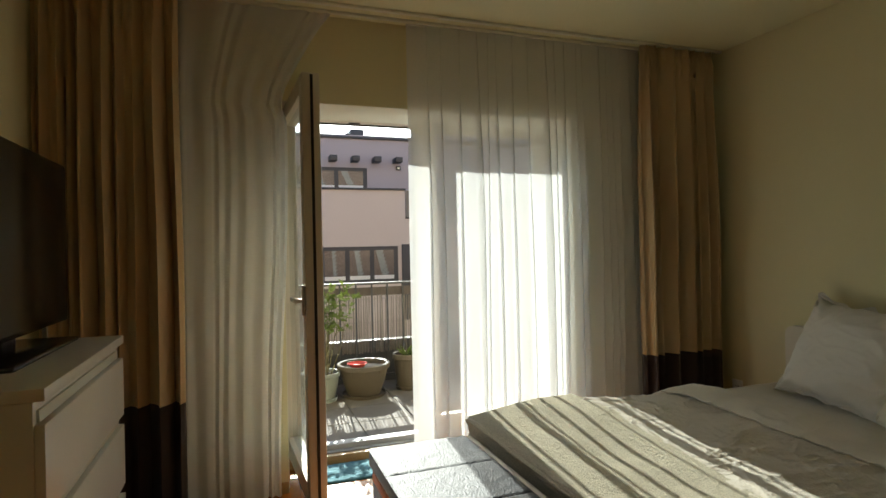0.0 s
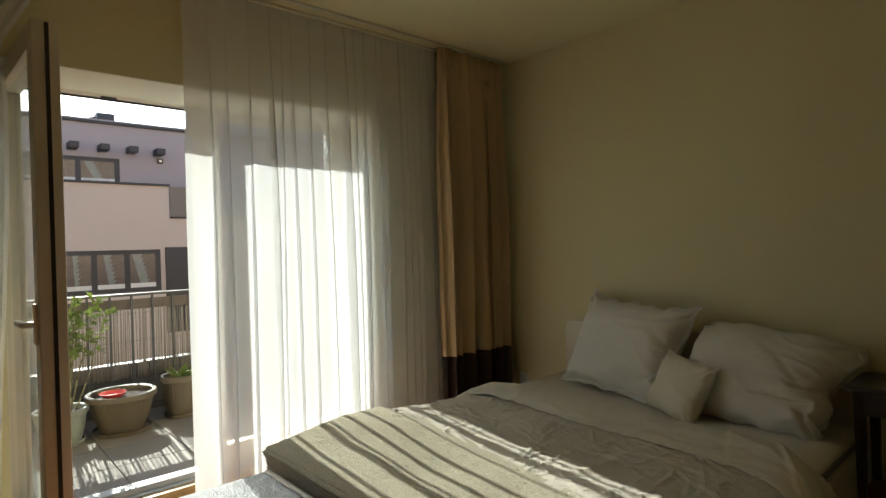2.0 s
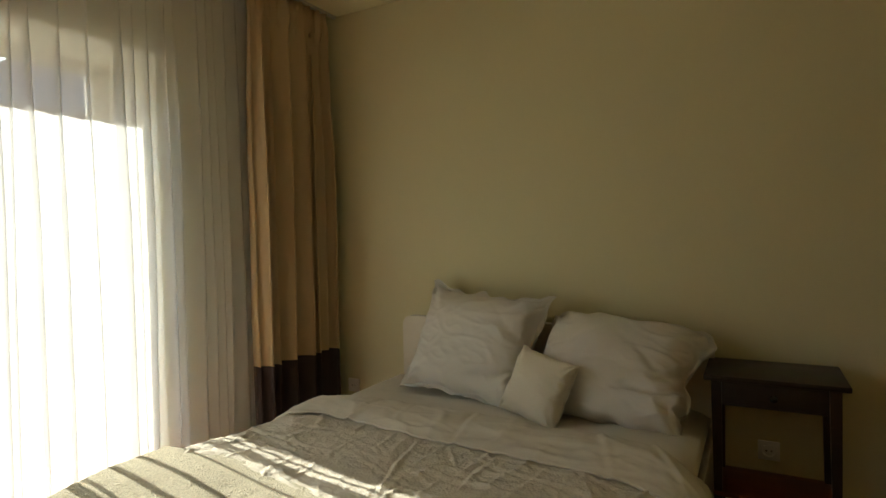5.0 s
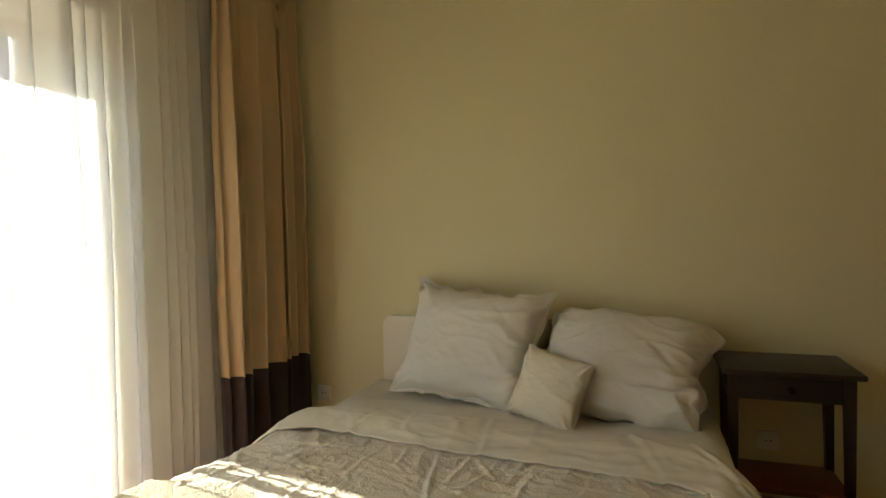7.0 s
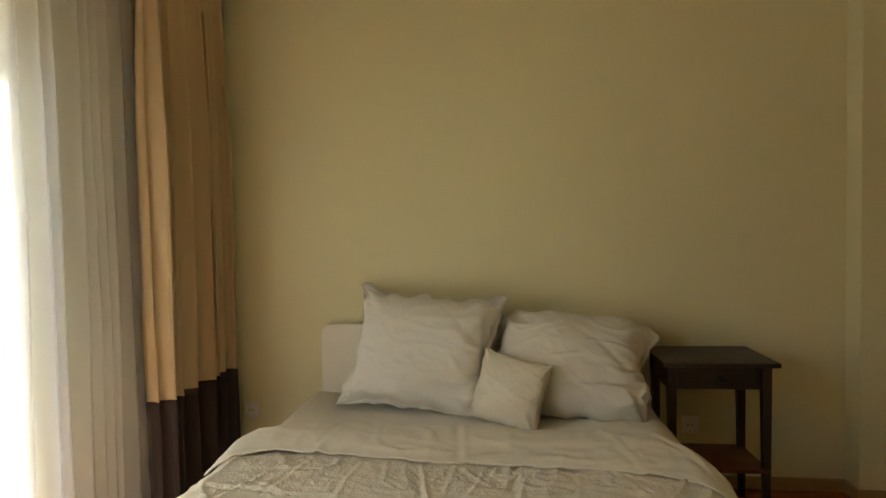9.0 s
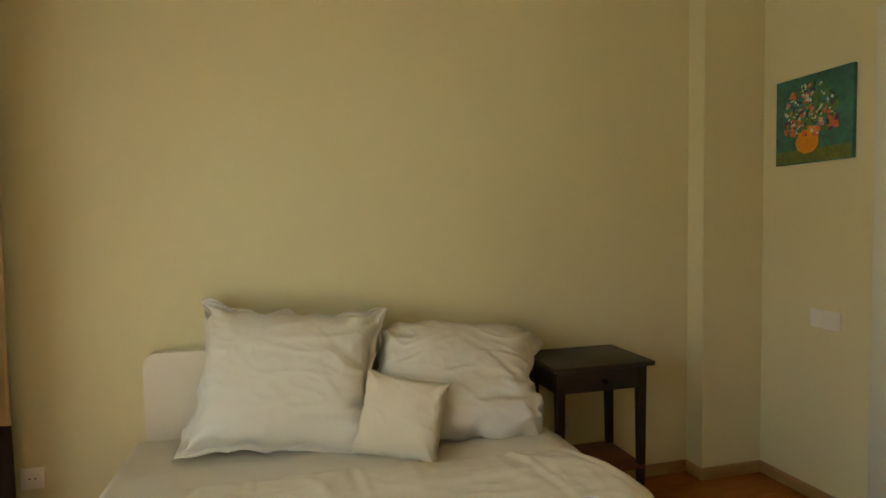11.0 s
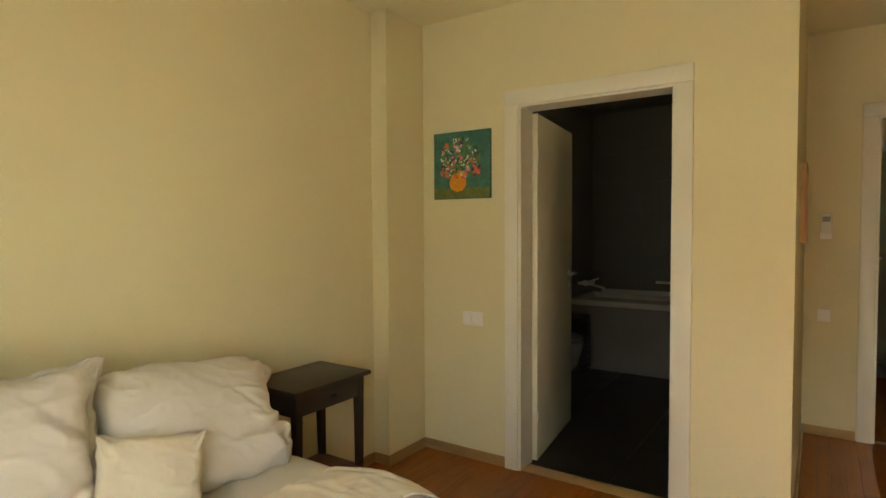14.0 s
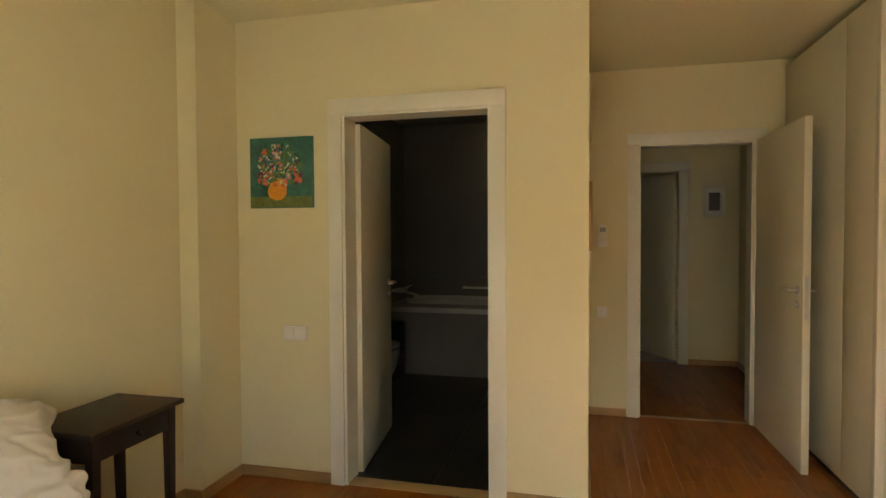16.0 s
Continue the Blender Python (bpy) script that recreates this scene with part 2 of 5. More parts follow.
def part(name, bm, material, parent, label="", smooth=35):
    o = ORIGIN[parent]
    bmesh.ops.translate(bm, verts=bm.verts, vec=-o)
    ob = new(name, mesh_of(name, bm, material, smooth))
    ob.parent = parent
    ORIGIN[ob] = o
    if label:
        ob["label"] = label
    return ob


def solo(name, bm, material, label, category, group="", kind="", at=None, smooth=35):
    """A thing of one mesh, in world coordinates, with its origin at the given place."""
    o = Vector(at) if at is not None else Vector((0, 0, 0))
    bmesh.ops.translate(bm, verts=bm.verts, vec=-o)
    ob = new(name, mesh_of(name, bm, material, smooth))
    ob.location = o
    ORIGIN[ob] = o
    return tagged(ob, label, category, group, kind)


def wrinkle(x, y, z, s, amp, seed=0.0):
    return amp * noise.noise(Vector((x * s + seed, y * s - seed, z * s + 2 * seed)))


# ---- the rooms ----
CZ = 2.555
XL, XB = -0.52, 3.40        # left wall, bed wall
YD, YW = 0.0, 3.46          # bathroom wall, window wall
XN = 1.37                   # the corner beside the passage
YH = -1.54                  # wall with the hall door


def wall(name, boxes, label, material=WALL):
    bm = bmesh.new()
    for b in boxes:
        box(bm, *b)
    return solo(name, bm, material, label, "wall", kind="structure", smooth=None)


wall("wall_bed", [(XB, XB + 0.2, -0.14, 4.0, 0, CZ), (3.29, XB, 0.0, 0.345, 0, CZ)], "smooth cream painted wall behind the bed, with a corner pier")
wall("wall_window", [(XL - 0.2, 0.56, YW, 3.92, 0, CZ), (2.34, XB, YW, 3.92, 0, CZ), (0.56, 2.34, YW, 3.835, 2.08, CZ), (0.56, 2.34, 3.835, 3.92, 2.122, CZ)], "cream painted wall round the balcony door")
wall("wall_left", [(XL - 0.2, XL, -1.66, YW, 0, CZ)], "cream painted wall behind the chest of drawers")
wall("wall_bathroom", [(2.655, XB, -0.14, 0, 0, CZ), (XN, 1.845, -0.14, 0, 0, CZ), (1.845, 2.655, -0.14, 0, 2.0, CZ)], "cream painted wall with the bathroom doorway")
wall("wall_passage", [(XN, XN + 0.12, YH, -0.14, 0, CZ)], "cream painted side wall of the passage")
wall("wall_hall_door", [(1.005, 1.6, YH - 0.12, YH, 0, CZ), (XL, 0.235, YH - 0.12, YH, 0, CZ), (0.235, 1.005, YH - 0.12, YH, 2.0, CZ)], "cream painted wall with the hall doorway")
wall("wall_hall_far", [(1.22, 2.2, -3.52, -3.40, 0, CZ), (-0.25, 0.42, -3.52, -3.40, 0, CZ), (0.42, 1.22, -3.52, -3.40, 2.0, CZ)], "cream painted wall at the far side of the hall")
wall("wall_hall_side", [(-0.25, -0.13, -3.40, YH - 0.12, 0, CZ)], "cream painted side wall of the hall")
wall("wall_hall_end", [(1.36, 1.48, -3.40, YH - 0.12, 0, CZ)], "cream painted end wall of the hall")
wall("wall_far_room", [(-0.25, 2.2, -5.6, -5.5, 0, CZ), (2.1, 2.2, -5.5, -3.52, 0, CZ), (-0.35, -0.25, -5.6, -3.52, 0, CZ)], "plain walls of the unlit far room")
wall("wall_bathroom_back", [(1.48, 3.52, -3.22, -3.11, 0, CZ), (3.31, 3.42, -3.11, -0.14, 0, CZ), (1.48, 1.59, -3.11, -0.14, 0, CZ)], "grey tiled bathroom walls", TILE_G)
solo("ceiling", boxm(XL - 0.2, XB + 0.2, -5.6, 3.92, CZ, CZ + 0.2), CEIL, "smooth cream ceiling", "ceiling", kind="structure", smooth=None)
# sheet below the cream ceiling; its dark grey carries the bathroom's dimness
solo("ceiling_bathroom", boxm(1.592, 3.308, -3.108, -0.142, CZ - 0.012, CZ - 0.002), BATHC, "bathroom ceiling with its dimness put into dark grey", "ceiling", kind="structure", smooth=None)
for a, b in (((2.336, 2.3395), (0.02, 2.0755)), ((0.5605, 0.564), (0.02, 2.0755)), ((0.5605, 2.3395), (2.0762, 2.0796))):
    solo("reveal", boxm(a[0], a[1], YW + 0.002, 3.834, b[0], b[1]), REVEAL, "pale painted reveal round the balcony door", "reveal", kind="structure", smooth=None)
solo("subfloor", boxm(XL - 0.2, XB + 0.2, -5.6, 3.92, -0.25, -0.016), GAPS, "dark bed under the floor boards", "floor", kind="structure", smooth=None)

# the house that the flat belongs to, above and beside the window
OWN = mat("brown render", (0.26, 0.20, 0.16), 0.9, 0.06, 0.8, 30, 0.2)
wall("house_front", [(-20, 24, 3.0, 3.90, CZ + 0.2005, 9.0), (-20, XL - 0.2005, 3.0, 3.90, -3.2, CZ + 0.2), (XB + 0.2005, 24, 3.0, 3.90, -3.2, CZ + 0.2)], "brown rendered front of the house round the flat", OWN)
# out-of-view slab, added only to hold sky light off the terrace
solo("balcony_above", boxm(-3.0, 7.0, 3.92, 4.93, 2.76, 2.96), OWN, "unseen slab added overhead to keep sky light off the terrace", "balcony", kind="structure", smooth=None)
# outside ground and terrace slab
solo("terrace_slab", boxm(-3.0, 7.0, 3.92, 5.62, -0.25, 0.045), TERR, "concrete slab under the terrace tiles", "terrace", kind="structure", smooth=None)
solo("ground", boxm(-300, 300, 5.62, 600, -3.4, -3.2), TERR, "paved ground of the courtyard below", "ground", kind="structure", smooth=None)


def baseboard(x0, x1, y0, y1, material):
    bm = bmesh.new()
    box(bm, x0, x1, y0, y1, 0, 0.058, 0.004)
    return solo("baseboard", bm, material, "oak skirting board", "baseboard", kind="structure")


B = 0.014
baseboard(XB - B, XB, 0.345 + B, YW, OAKTRIM_Y)
baseboard(3.29 - B, XB, 0.345, 0.345 + B, OAKTRIM)
baseboard(3.29 - B, 3.29, B, 0.345, OAKTRIM_Y)
baseboard(2.73, 3.29, 0, B, OAKTRIM)
baseboard(XN - B, 1.77, 0, B, OAKTRIM)
baseboard(XN - B, XN, YH + B, 0, OAKTRIM_Y)
baseboard(1.085, XN, YH, YH + B, OAKTRIM)
baseboard(XL, XL + B, 0.0, YW, OAKTRIM_Y)
baseboard(-0.13, 0.34, -3.40, -3.40 + B, OAKTRIM)
baseboard(-0.13, -0.13 + B, -3.386, YH - 0.12, OAKTRIM_Y)
baseboard(2.34, XB - B, YW - B, YW, OAKTRIM)
baseboard(XL + B, 0.56, YW - B, YW, OAKTRIM)


def doorframe(name, x0, x1, y, depth, label):
    """White lining and casing of an opening from x0 to x1 in a wall with its near face at y."""
    t = thing(name, ((x0 + x1) / 2, y, 0), label, "door frame", kind="structure")
    for n, (a, b) in (("jamb", (x0 - 0.02, x0 + 0.018)), ("jamb", (x1 - 0.018, x1 + 0.02))):
        part(n, boxm(a, b, y - depth - 0.004, y + 0.004, 0, 1.994), WHITE, t)
    part("lintel_lining", boxm(x0 - 0.02, x1 + 0.02, y - depth - 0.004, y + 0.004, 1.994, 2.022), WHITE, t)
    for ys, ye in ((y + 0.0045, y + 0.018), (y - depth - 0.018, y - depth - 0.0045)):
        part("casing", boxm(x0 - 0.075, x0 + 0.004, ys, ye, 0, 2.007, 0.003), WHITE, t)
        part("casing", boxm(x1 - 0.004, x1 + 0.075, ys, ye, 0, 2.007, 0.003), WHITE, t)
        part("casing", boxm(x0 - 0.075, x1 + 0.075, ys, ye, 2.0075, 2.088, 0.003), WHITE, t)
    return t


def lever(bm, sx):
    """Door lever on a rose, pointing along +x*sx, proud towards +y."""
    cyl(bm, (0, 0, 0), (0, 0.008, 0), 0.025, seg=20)
    cyl(bm, (0, 0.008, 0), (0, 0.05, 0), 0.009, seg=12)
    cyl(bm, (0, 0.045, 0), (0.115 * sx, 0.045, 0), 0.009, seg=12)
    cyl(bm, (0.11 * sx, 0.047, 0), (0.118 * sx, 0.02, 0), 0.009, seg=12)
    return bm


def door_leaf(name, hinge, width, angle, label, hx=1, height=1.985):
    """Flush white leaf hung at hinge, closed along +x*hx, turned by angle degrees."""
    t = new(name)
    t.matrix_world = Matrix.Translation(hinge) @ Matrix.Rotation(radians(angle), 4, "Z")
    ORIGIN[t] = Vector((0, 0, 0))
    tagged(t, label, "door")
    x0, x1 = (0.0, width) if hx > 0 else (-width, 0.0)
    part("leaf", boxm(x0, x1, -0.02, 0.02, 0.008, height, 0.002), DOORW, t)
    hxp = hx * (width - 0.065)
    for sgn in (1, -1):
        bm = lever(bmesh.new(), -hx)
        if sgn < 0:
            bmesh.ops.rotate(bm, verts=bm.verts, matrix=Matrix.Rotation(math.pi, 3, "X"))
        bmesh.ops.translate(bm, verts=bm.verts, vec=(hxp, sgn * 0.02, 1.035))
        part("handle", bm, CHROME, t, "brushed steel lever handle")
        bm = cyl(bmesh.new(), (hxp, sgn * 0.02, 0.955), (hxp, sgn * 0.028, 0.955), 0.024, seg=20)
        cyl(bm, (hxp, sgn * 0.028, 0.955), (hxp, sgn * 0.034, 0.955), 0.008, seg=10)
        part("key_rose", bm, CHROME, t, "brushed steel key rose")
    e = hx * width
    part("lock_plate", boxm(e - 0.001, e + 0.0015, -0.010, 0.010, 0.88, 1.12), CHROME, t, "steel lock plate")
    for z in (0.22, 1.72):
        part("hinge", cyl(bmesh.new(), (-hx * 0.004, 0.024, z), (-hx * 0.004, 0.024, z + 0.08), 0.007, seg=10), CHROME, t)
    return t


doorframe("door_frame_bathroom", 1.845, 2.655, 0.0, 0.14, "white lacquered frame of the bathroom doorway")
door_leaf("bathroom_door", (2.632, -0.155, 0), 0.78, 97, "white flush bathroom door standing open into the bathroom", -1)
doorframe("door_frame_hall", 0.235, 1.005, YH, 0.12, "white lacquered frame of the hall doorway")
door_leaf("hall_door", (0.212, YH + 0.03, 0), 0.82, 91.3, "white flush door standing wide open along the wardrobe", 1, 2.005)
doorframe("door_frame_far", 0.42, 1.22, -3.40, 0.12, "white lacquered frame of a doorway across the hall")
door_leaf("far_room_door", (0.45, -3.53, 0), 0.77, -58, "white flush door ajar into an unlit room", 1)
solo("threshold", boxm(1.863, 2.637, -0.10, -0.0, 0.0, 0.006, 0.002), OAKTRIM, "flat oak threshold strip", "threshold", kind="structure")
solo("threshold_hall", boxm(0.253, 0.987, YH - 0.05, YH - 0.015, 0.0, 0.005, 0.002), OAKTRIM, "flat threshold strip of the hall door", "threshold", kind="structure")

# wardrobe with sliding doors along the passage
wd = thing("wardrobe", (-0.23, -0.85, 0), "tall cream built-in wardrobe with plain sliding doors", "wardrobe")
part("carcass", boxm(XL + 0.002, 0.02, YH + 0.002, -0.22, 0.0, 2.50), DOORW, wd)
part("sliding_door", boxm(0.024, 0.048, YH + 0.004, -0.62, 0.03, 2.50, 0.002), DOORW, wd, "plain cream sliding door")
part("sliding_door", boxm(0.024, 0.048, -0.616, -0.262, 0.03, 2.50, 0.002), DOORW, wd, "plain cream sliding door")
part("end_trim", boxm(0.0205, 0.062, -0.258, -0.222, 0.0, 2.54, 0.002), WHITE, wd, "white end trim")
part("plinth", boxm(0.0205, 0.04, YH + 0.004, -0.26, 0.0, 0.026), GASKET, wd, "dark floor track")

# ---- balcony door and window ----
win = thing("window_1", (1.37, 3.88, 0), "cream two-leaf balcony door set in a deep reveal, one leaf open", "balcony door", kind="structure")
fy0, fy1 = 3.84, 3.915
for n, b in (("jamb", (0.562, 0.600, fy0, fy1, 0.0505, 2.074)), ("jamb", (2.288, 2.338, fy0, fy1, 0.0505, 2.074)), ("frame_head", (0.562, 2.338, fy0, fy1, 2.0745, 2.12)), ("frame_bottom", (0.6005, 2.2875, fy0, fy1, 0.0505, 0.09))):
    part(n, boxm(*b, 0.004), ALU if n == "frame_bottom" else PVC, win)
part("aluminium_sill", boxm(0.601, 2.287, 3.80, 3.839, 0.0505, 0.060, 0.003), ALU, win, "dull aluminium weather sill")
part("gasket", boxm(0.6005, 1.41, fy1 - 0.012, fy1 - 0.004, 2.064, 2.0742), GASKET, win)
part("strike_plate", boxm(0.99, 1.06, fy0 + 0.02, fy0 + 0.035, 2.066, 2.0742), DARKMET, win)
fx = part("fixed_sash", boxm(1.41, 1.555, fy0 - 0.01, fy1 - 0.012, 0.0903, 2.0742, 0.005), PVC, win)
part("stile", boxm(2.262, 2.2875, fy0 - 0.01, fy1 - 0.012, 0.0903, 2.0742, 0.004), PVC, win)
part("rail", boxm(1.5555, 2.2615, fy0 - 0.01, fy1 - 0.012, 2.03, 2.0742, 0.004), PVC, win)
part("rail", boxm(1.5555, 2.2615, fy0 - 0.01, fy1 - 0.012, 0.0903, 0.19, 0.004), PVC, win)
part("edge_seal", boxm(1.402, 1.4095, fy0 + 0.03, fy1 - 0.02, 0.1005, 2.06), GASKET, win)
pane = part("pane", boxm(1.5555, 2.2615, 3.872, 3.880, 0.1905, 2.0295), GLASS, win, "clear glass pane")
pane.visible_shadow = False
solo("window_step", boxm(0.562, 2.338, 3.76, 3.915, 0.0, 0.05, 0.004), OAKTRIM, "oak riser under the balcony door", "sill", kind="structure")

# the open leaf, hung at its left edge
leaf = new("balcony_door_leaf")
leaf.matrix_world = Matrix.Translation((0.606, 3.815, 0.0)) @ Matrix.Rotation(radians(-87.0), 4, "Z")
ORIGIN[leaf] = Vector((0, 0, 0))
tagged(leaf, "cream glazed balcony door leaf swung open into the room", "balcony door")
LW, LZ0, LZ1 = 0.86, 0.105, 2.085
part("stile", boxm(0.0, 0.085, -0.035, 0.046, LZ0, LZ1, 0.006), PVC, leaf)
part("stile", boxm(LW - 0.085, LW, -0.035, 0.046, LZ0, LZ1, 0.006), PVC, leaf)
part("rail", boxm(0.0855, LW - 0.0855, -0.035, 0.046, LZ1 - 0.085, LZ1, 0.006), PVC, leaf)
part("rail", boxm(0.0855, LW - 0.0855, -0.035, 0.046, LZ0, LZ0 + 0.10, 0.006), PVC, leaf)
part("seal", boxm(LW + 0.0003, LW + 0.003, 0.002, 0.015, LZ0 + 0.01, LZ1 - 0.01), GASKET, leaf, "black locking groove")
for z in (0.35, 0.75, 1.15, 1.55, 1.92):
    part("lock_cam", boxm(LW + 0.003, LW + 0.008, 0.002, 0.014, z, z + 0.05, 0.001), DARKMET, leaf)
lp = part("pane", boxm(0.0855, LW - 0.0855, -0.006, 0.006, LZ0 + 0.1005, LZ1 - 0.0855), GLASS, leaf, "clear glass pane")
lp.visible_shadow = False
bm = boxm(LW - 0.058, LW - 0.027, -0.046, -0.0352, 0.98, 1.12, 0.004)
cyl(bm, (LW - 0.042, -0.046, 1.05), (LW - 0.042, -0.075, 1.05), 0.010, seg=14)
box(bm, LW - 0.165, LW - 0.030, -0.085, -0.066, 1.04, 1.06, 0.006)
part("handle", bm, PVC, leaf, "cream lever handle")

# ---- curtains ----
rail = thing("curtain_rail", (1.45, 3.33, CZ - 0.02), "white double curtain track fixed to the ceiling", "curtain rail")
for y in (3.28, 3.38):
    part("track", boxm(XL + 0.01, XB - 0.01, y - 0.012, y + 0.012, CZ - 0.017, CZ - 0.001, 0.003), WHITE, rail)


def hung(x0, x1, y, folds, amp, seed, ztop, zbot, nz=26, xr=None, pinch=False, nu=None, over=0.0):
    """A hanging sheet with vertical folds; xr(z) may shift its right edge."""
    rnd = random.Random(seed)
    knots = [0.0]
    for i in range(folds):
        knots.append(knots[-1] + rnd.choice((0.45, 0.7, 0.9, 1.2, 1.8)) * rnd.uniform(0.8, 1.2))
    tot = knots[-1]
    amps = [rnd.uniform(0.35, 1.25) for _ in range(folds + 1)]
    nu = nu or folds * 12

    def f(u, v):
        z = ztop + (zbot - ztop) * v
        # phase runs unevenly across the width
        p = u * tot
        k = max(i for i in range(folds) if knots[i] <= p + 1e-9)
        ph = (p - knots[k]) / (knots[k + 1] - knots[k])
        a = amps[k] * (1 - ph) + amps[k + 1] * ph
        open_ = (0.45 + 0.55 * min(1, v * 3.0)) if pinch else (0.55 + 0.45 * v)
        ang = 2 * math.pi * ph + 0.5 * noise.noise(Vector((u * 3, v * 1.3, seed)))
        yy = y + amp * a * open_ * math.sin(ang)
        if pinch and v < 0.06:
            yy = y + amp * 0.55 * math.sin(ang * 2) * (v / 0.06) + amp * 0.35 * (math.sin(ang) ** 3) 
        right = xr(z) if xr else x1
        xx = x0 + (right - x0) * u + over * a * open_ * math.sin(2 * ang + 0.6) * 0.5
        xx += 0.012 * noise.noise(Vector((u * 5, v * 2.5, seed + 7)))
        yy += 0.008 * noise.noise(Vector((u * 8, v * 4.0, seed + 3)))
        return Vector((xx, yy, z))

    return grid(bmesh.new(), nu, nz, f)


def drape(x0, x1, folds, seed, label):
    t = thing("curtain", ((x0 + x1) / 2, 3.28, 0.0), label, "curtain", "pair of tan and brown drapes")
    ZB = 0.575
    full = hung(x0, x1, 3.28, folds, 0.06, seed, CZ - 0.022, 0.015, nz=40, pinch=True, over=0.018)
    # split the sheet at the height of the dark hem
    low = full.copy()
    for b, up in ((full, True), (low, False)):
        bmesh.ops.bisect_plane(b, geom=b.verts[:] + b.edges[:] + b.faces[:], plane_co=(0, 0, ZB), plane_no=(0, 0, -1 if up else 1), clear_outer=True)
    for n, b, m, l in (("drape_cloth", full, DRAPE, ""), ("hem_band", low, DRAPE_D, "dark brown hem band")):
        ob = part(n, b, m, t, l, 180)
        so = ob.modifiers.new("thick", "SOLIDIFY")
        so.thickness = 0.003 if n == "drape_cloth" else 0.0035
    for i in range(folds):
        x = x0 + (x1 - x0) * (i + 0.5) / folds
        part("hook", cyl(bmesh.new(), (x, 3.28, CZ - 0.026), (x, 3.28, CZ - 0.012), 0.004, seg=8), PLASTW, t)
    return t


drape(2.735, 3.30, 7, 3, "tan drape with a dark brown hem, drawn to the corner")
drape(-0.50, 0.085, 9, 8, "tan drape with a dark brown hem, bunched beside the chest")


def voile(x0, x1, y, folds, seed, ztop, zbot, lap, nz=40, per=14):
    """A hanging voile: broad single strips with narrow laid-over pleats between them."""
    rnd = random.Random(seed)
    ws = [rnd.choice((0.55, 0.8, 1.0, 1.3, 1.7)) * rnd.uniform(0.85, 1.15) for _ in range(folds)]
    k = (x1 - x0) / sum(ws)
    pos = [x0]
    for w in ws:
        pos.append(pos[-1] + w * k)
    laps = [0.0] + [lap * (1.5 if j % 5 == 3 else rnd.choice((0.3, 0.4, 0.5, 0.65))) * (1.0 if pos[j + 1] < 2.3 else 0.7) for j in range(folds - 1)] + [0.0]
    taper = [rnd.uniform(-0.75, 0.25) for _ in range(folds + 1)]
    deep = [rnd.uniform(0.007, 0.018) for _ in range(folds + 1)]
    drift = [0.0] + [rnd.uniform(-0.012, 0.016) for _ in range(folds - 1)] + [0.02]

    def f(u, v):
        s = min(u * folds, folds - 1e-6)
        i = int(s)
        p = s - i
        z = ztop + (zbot - ztop) * v
        grow = min(1.0, 0.14 + 1.8 * v)

        def knot(j):
            w = noise.noise(Vector((j * 2.7, v * 1.6, seed)))
            return pos[j] + drift[j] * v * 2.0 + 0.012 * w, laps[j] * grow * max(0.12, 1 + taper[j] * v), deep[j] * grow
        xa, la, da = knot(i)
        xb, lb, db = knot(i + 1)
        A = 0.72
        if p < A:
            q = p / A
            x = (xa - la) + (xb + lb - xa + la) * q
            c = 0.5 - 0.5 * math.cos(math.pi * q)
            yy = y + da + (-db - da) * c
        else:
            q = (p - A) / (1 - A)
            c = 0.5 - 0.5 * math.cos(math.pi * q)
            x = (xb + lb) - 2 * lb * q
            yy = y - db + 2 * db * c
        yy += 0.006 * noise.noise(Vector((x * 6, v * 4.0, seed + 3)))
        return Vector((x, yy, z))

    return grid(bmesh.new(), folds * per, nz, f)


def sheer(x0, x1, folds, seed, label, xr=None, over=0.06):
    bm = voile(x0, x1, 3.385, folds, seed, CZ - 0.018, 0.02, over) if xr is None else hung(x0, x1, 3.385, folds, 0.014, seed, CZ - 0.018, 0.02, nz=30, xr=xr, nu=folds * 20, over=over)
    return solo("sheer_curtain", bm, SHEER, label, "curtain", "pair of sheer curtains", at=((x0 + x1) / 2, 3.36, 0.0), smooth=180)


sheer(1.235, 2.80, 19, 5, "white voile curtain glowing in the sun before the fixed pane", over=0.022)


def right_edge(z):
    k = max(0.0, min(1.0, (CZ - z) / 0.48))
    return 0.84 - 0.29 * (k ** 0.8) + (0.03 * math.sin((CZ - z) * 2.0) if z < 2 else 0)


sheer(0.03, 0.84, 8, 12, "white voile curtain pushed aside by the open leaf", xr=right_edge, over=0.004)

# ---- bed ----
BX0, BX1, BY0, BY1 = 1.31, 3.375, 1.235, 2.775
bed = thing("bed", (2.3, 2.0, 0), "white double bed with a low rounded headboard", "bed")
bm = boxm(3.335, 3.385, BY0, BY1 + 0.03, 0.02, 0.786)
ed = [e for e in bm.edges if abs(e.verts[0].co.x - e.verts[1].co.x) > 0.02 and e.verts[0].co.z > 0.5]
bmesh.ops.bevel(bm, geom=ed, offset=0.05, segments=6, affect="EDGES", profile=0.5)
part("headboard", bm, BEDW, bed, "cream headboard with rounded corners")
for y0, y1 in ((BY0, BY0 + 0.025), (BY1 - 0.025, BY1)):
    part("side_rail", boxm(BX0 + 0.03, 3.334, y0, y1, 0.12, 0.38, 0.004), BEDW, bed)
part("footboard", boxm(BX0, BX0 + 0.028, BY0, BY1 + 0.03, 0.02, 0.405, 0.01), BEDW, bed)
bm = boxm(BX0 + 0.075, 3.33, BY0 + 0.03, BY1 - 0.01, 0.20, 0.430, 0.05, seg=4)
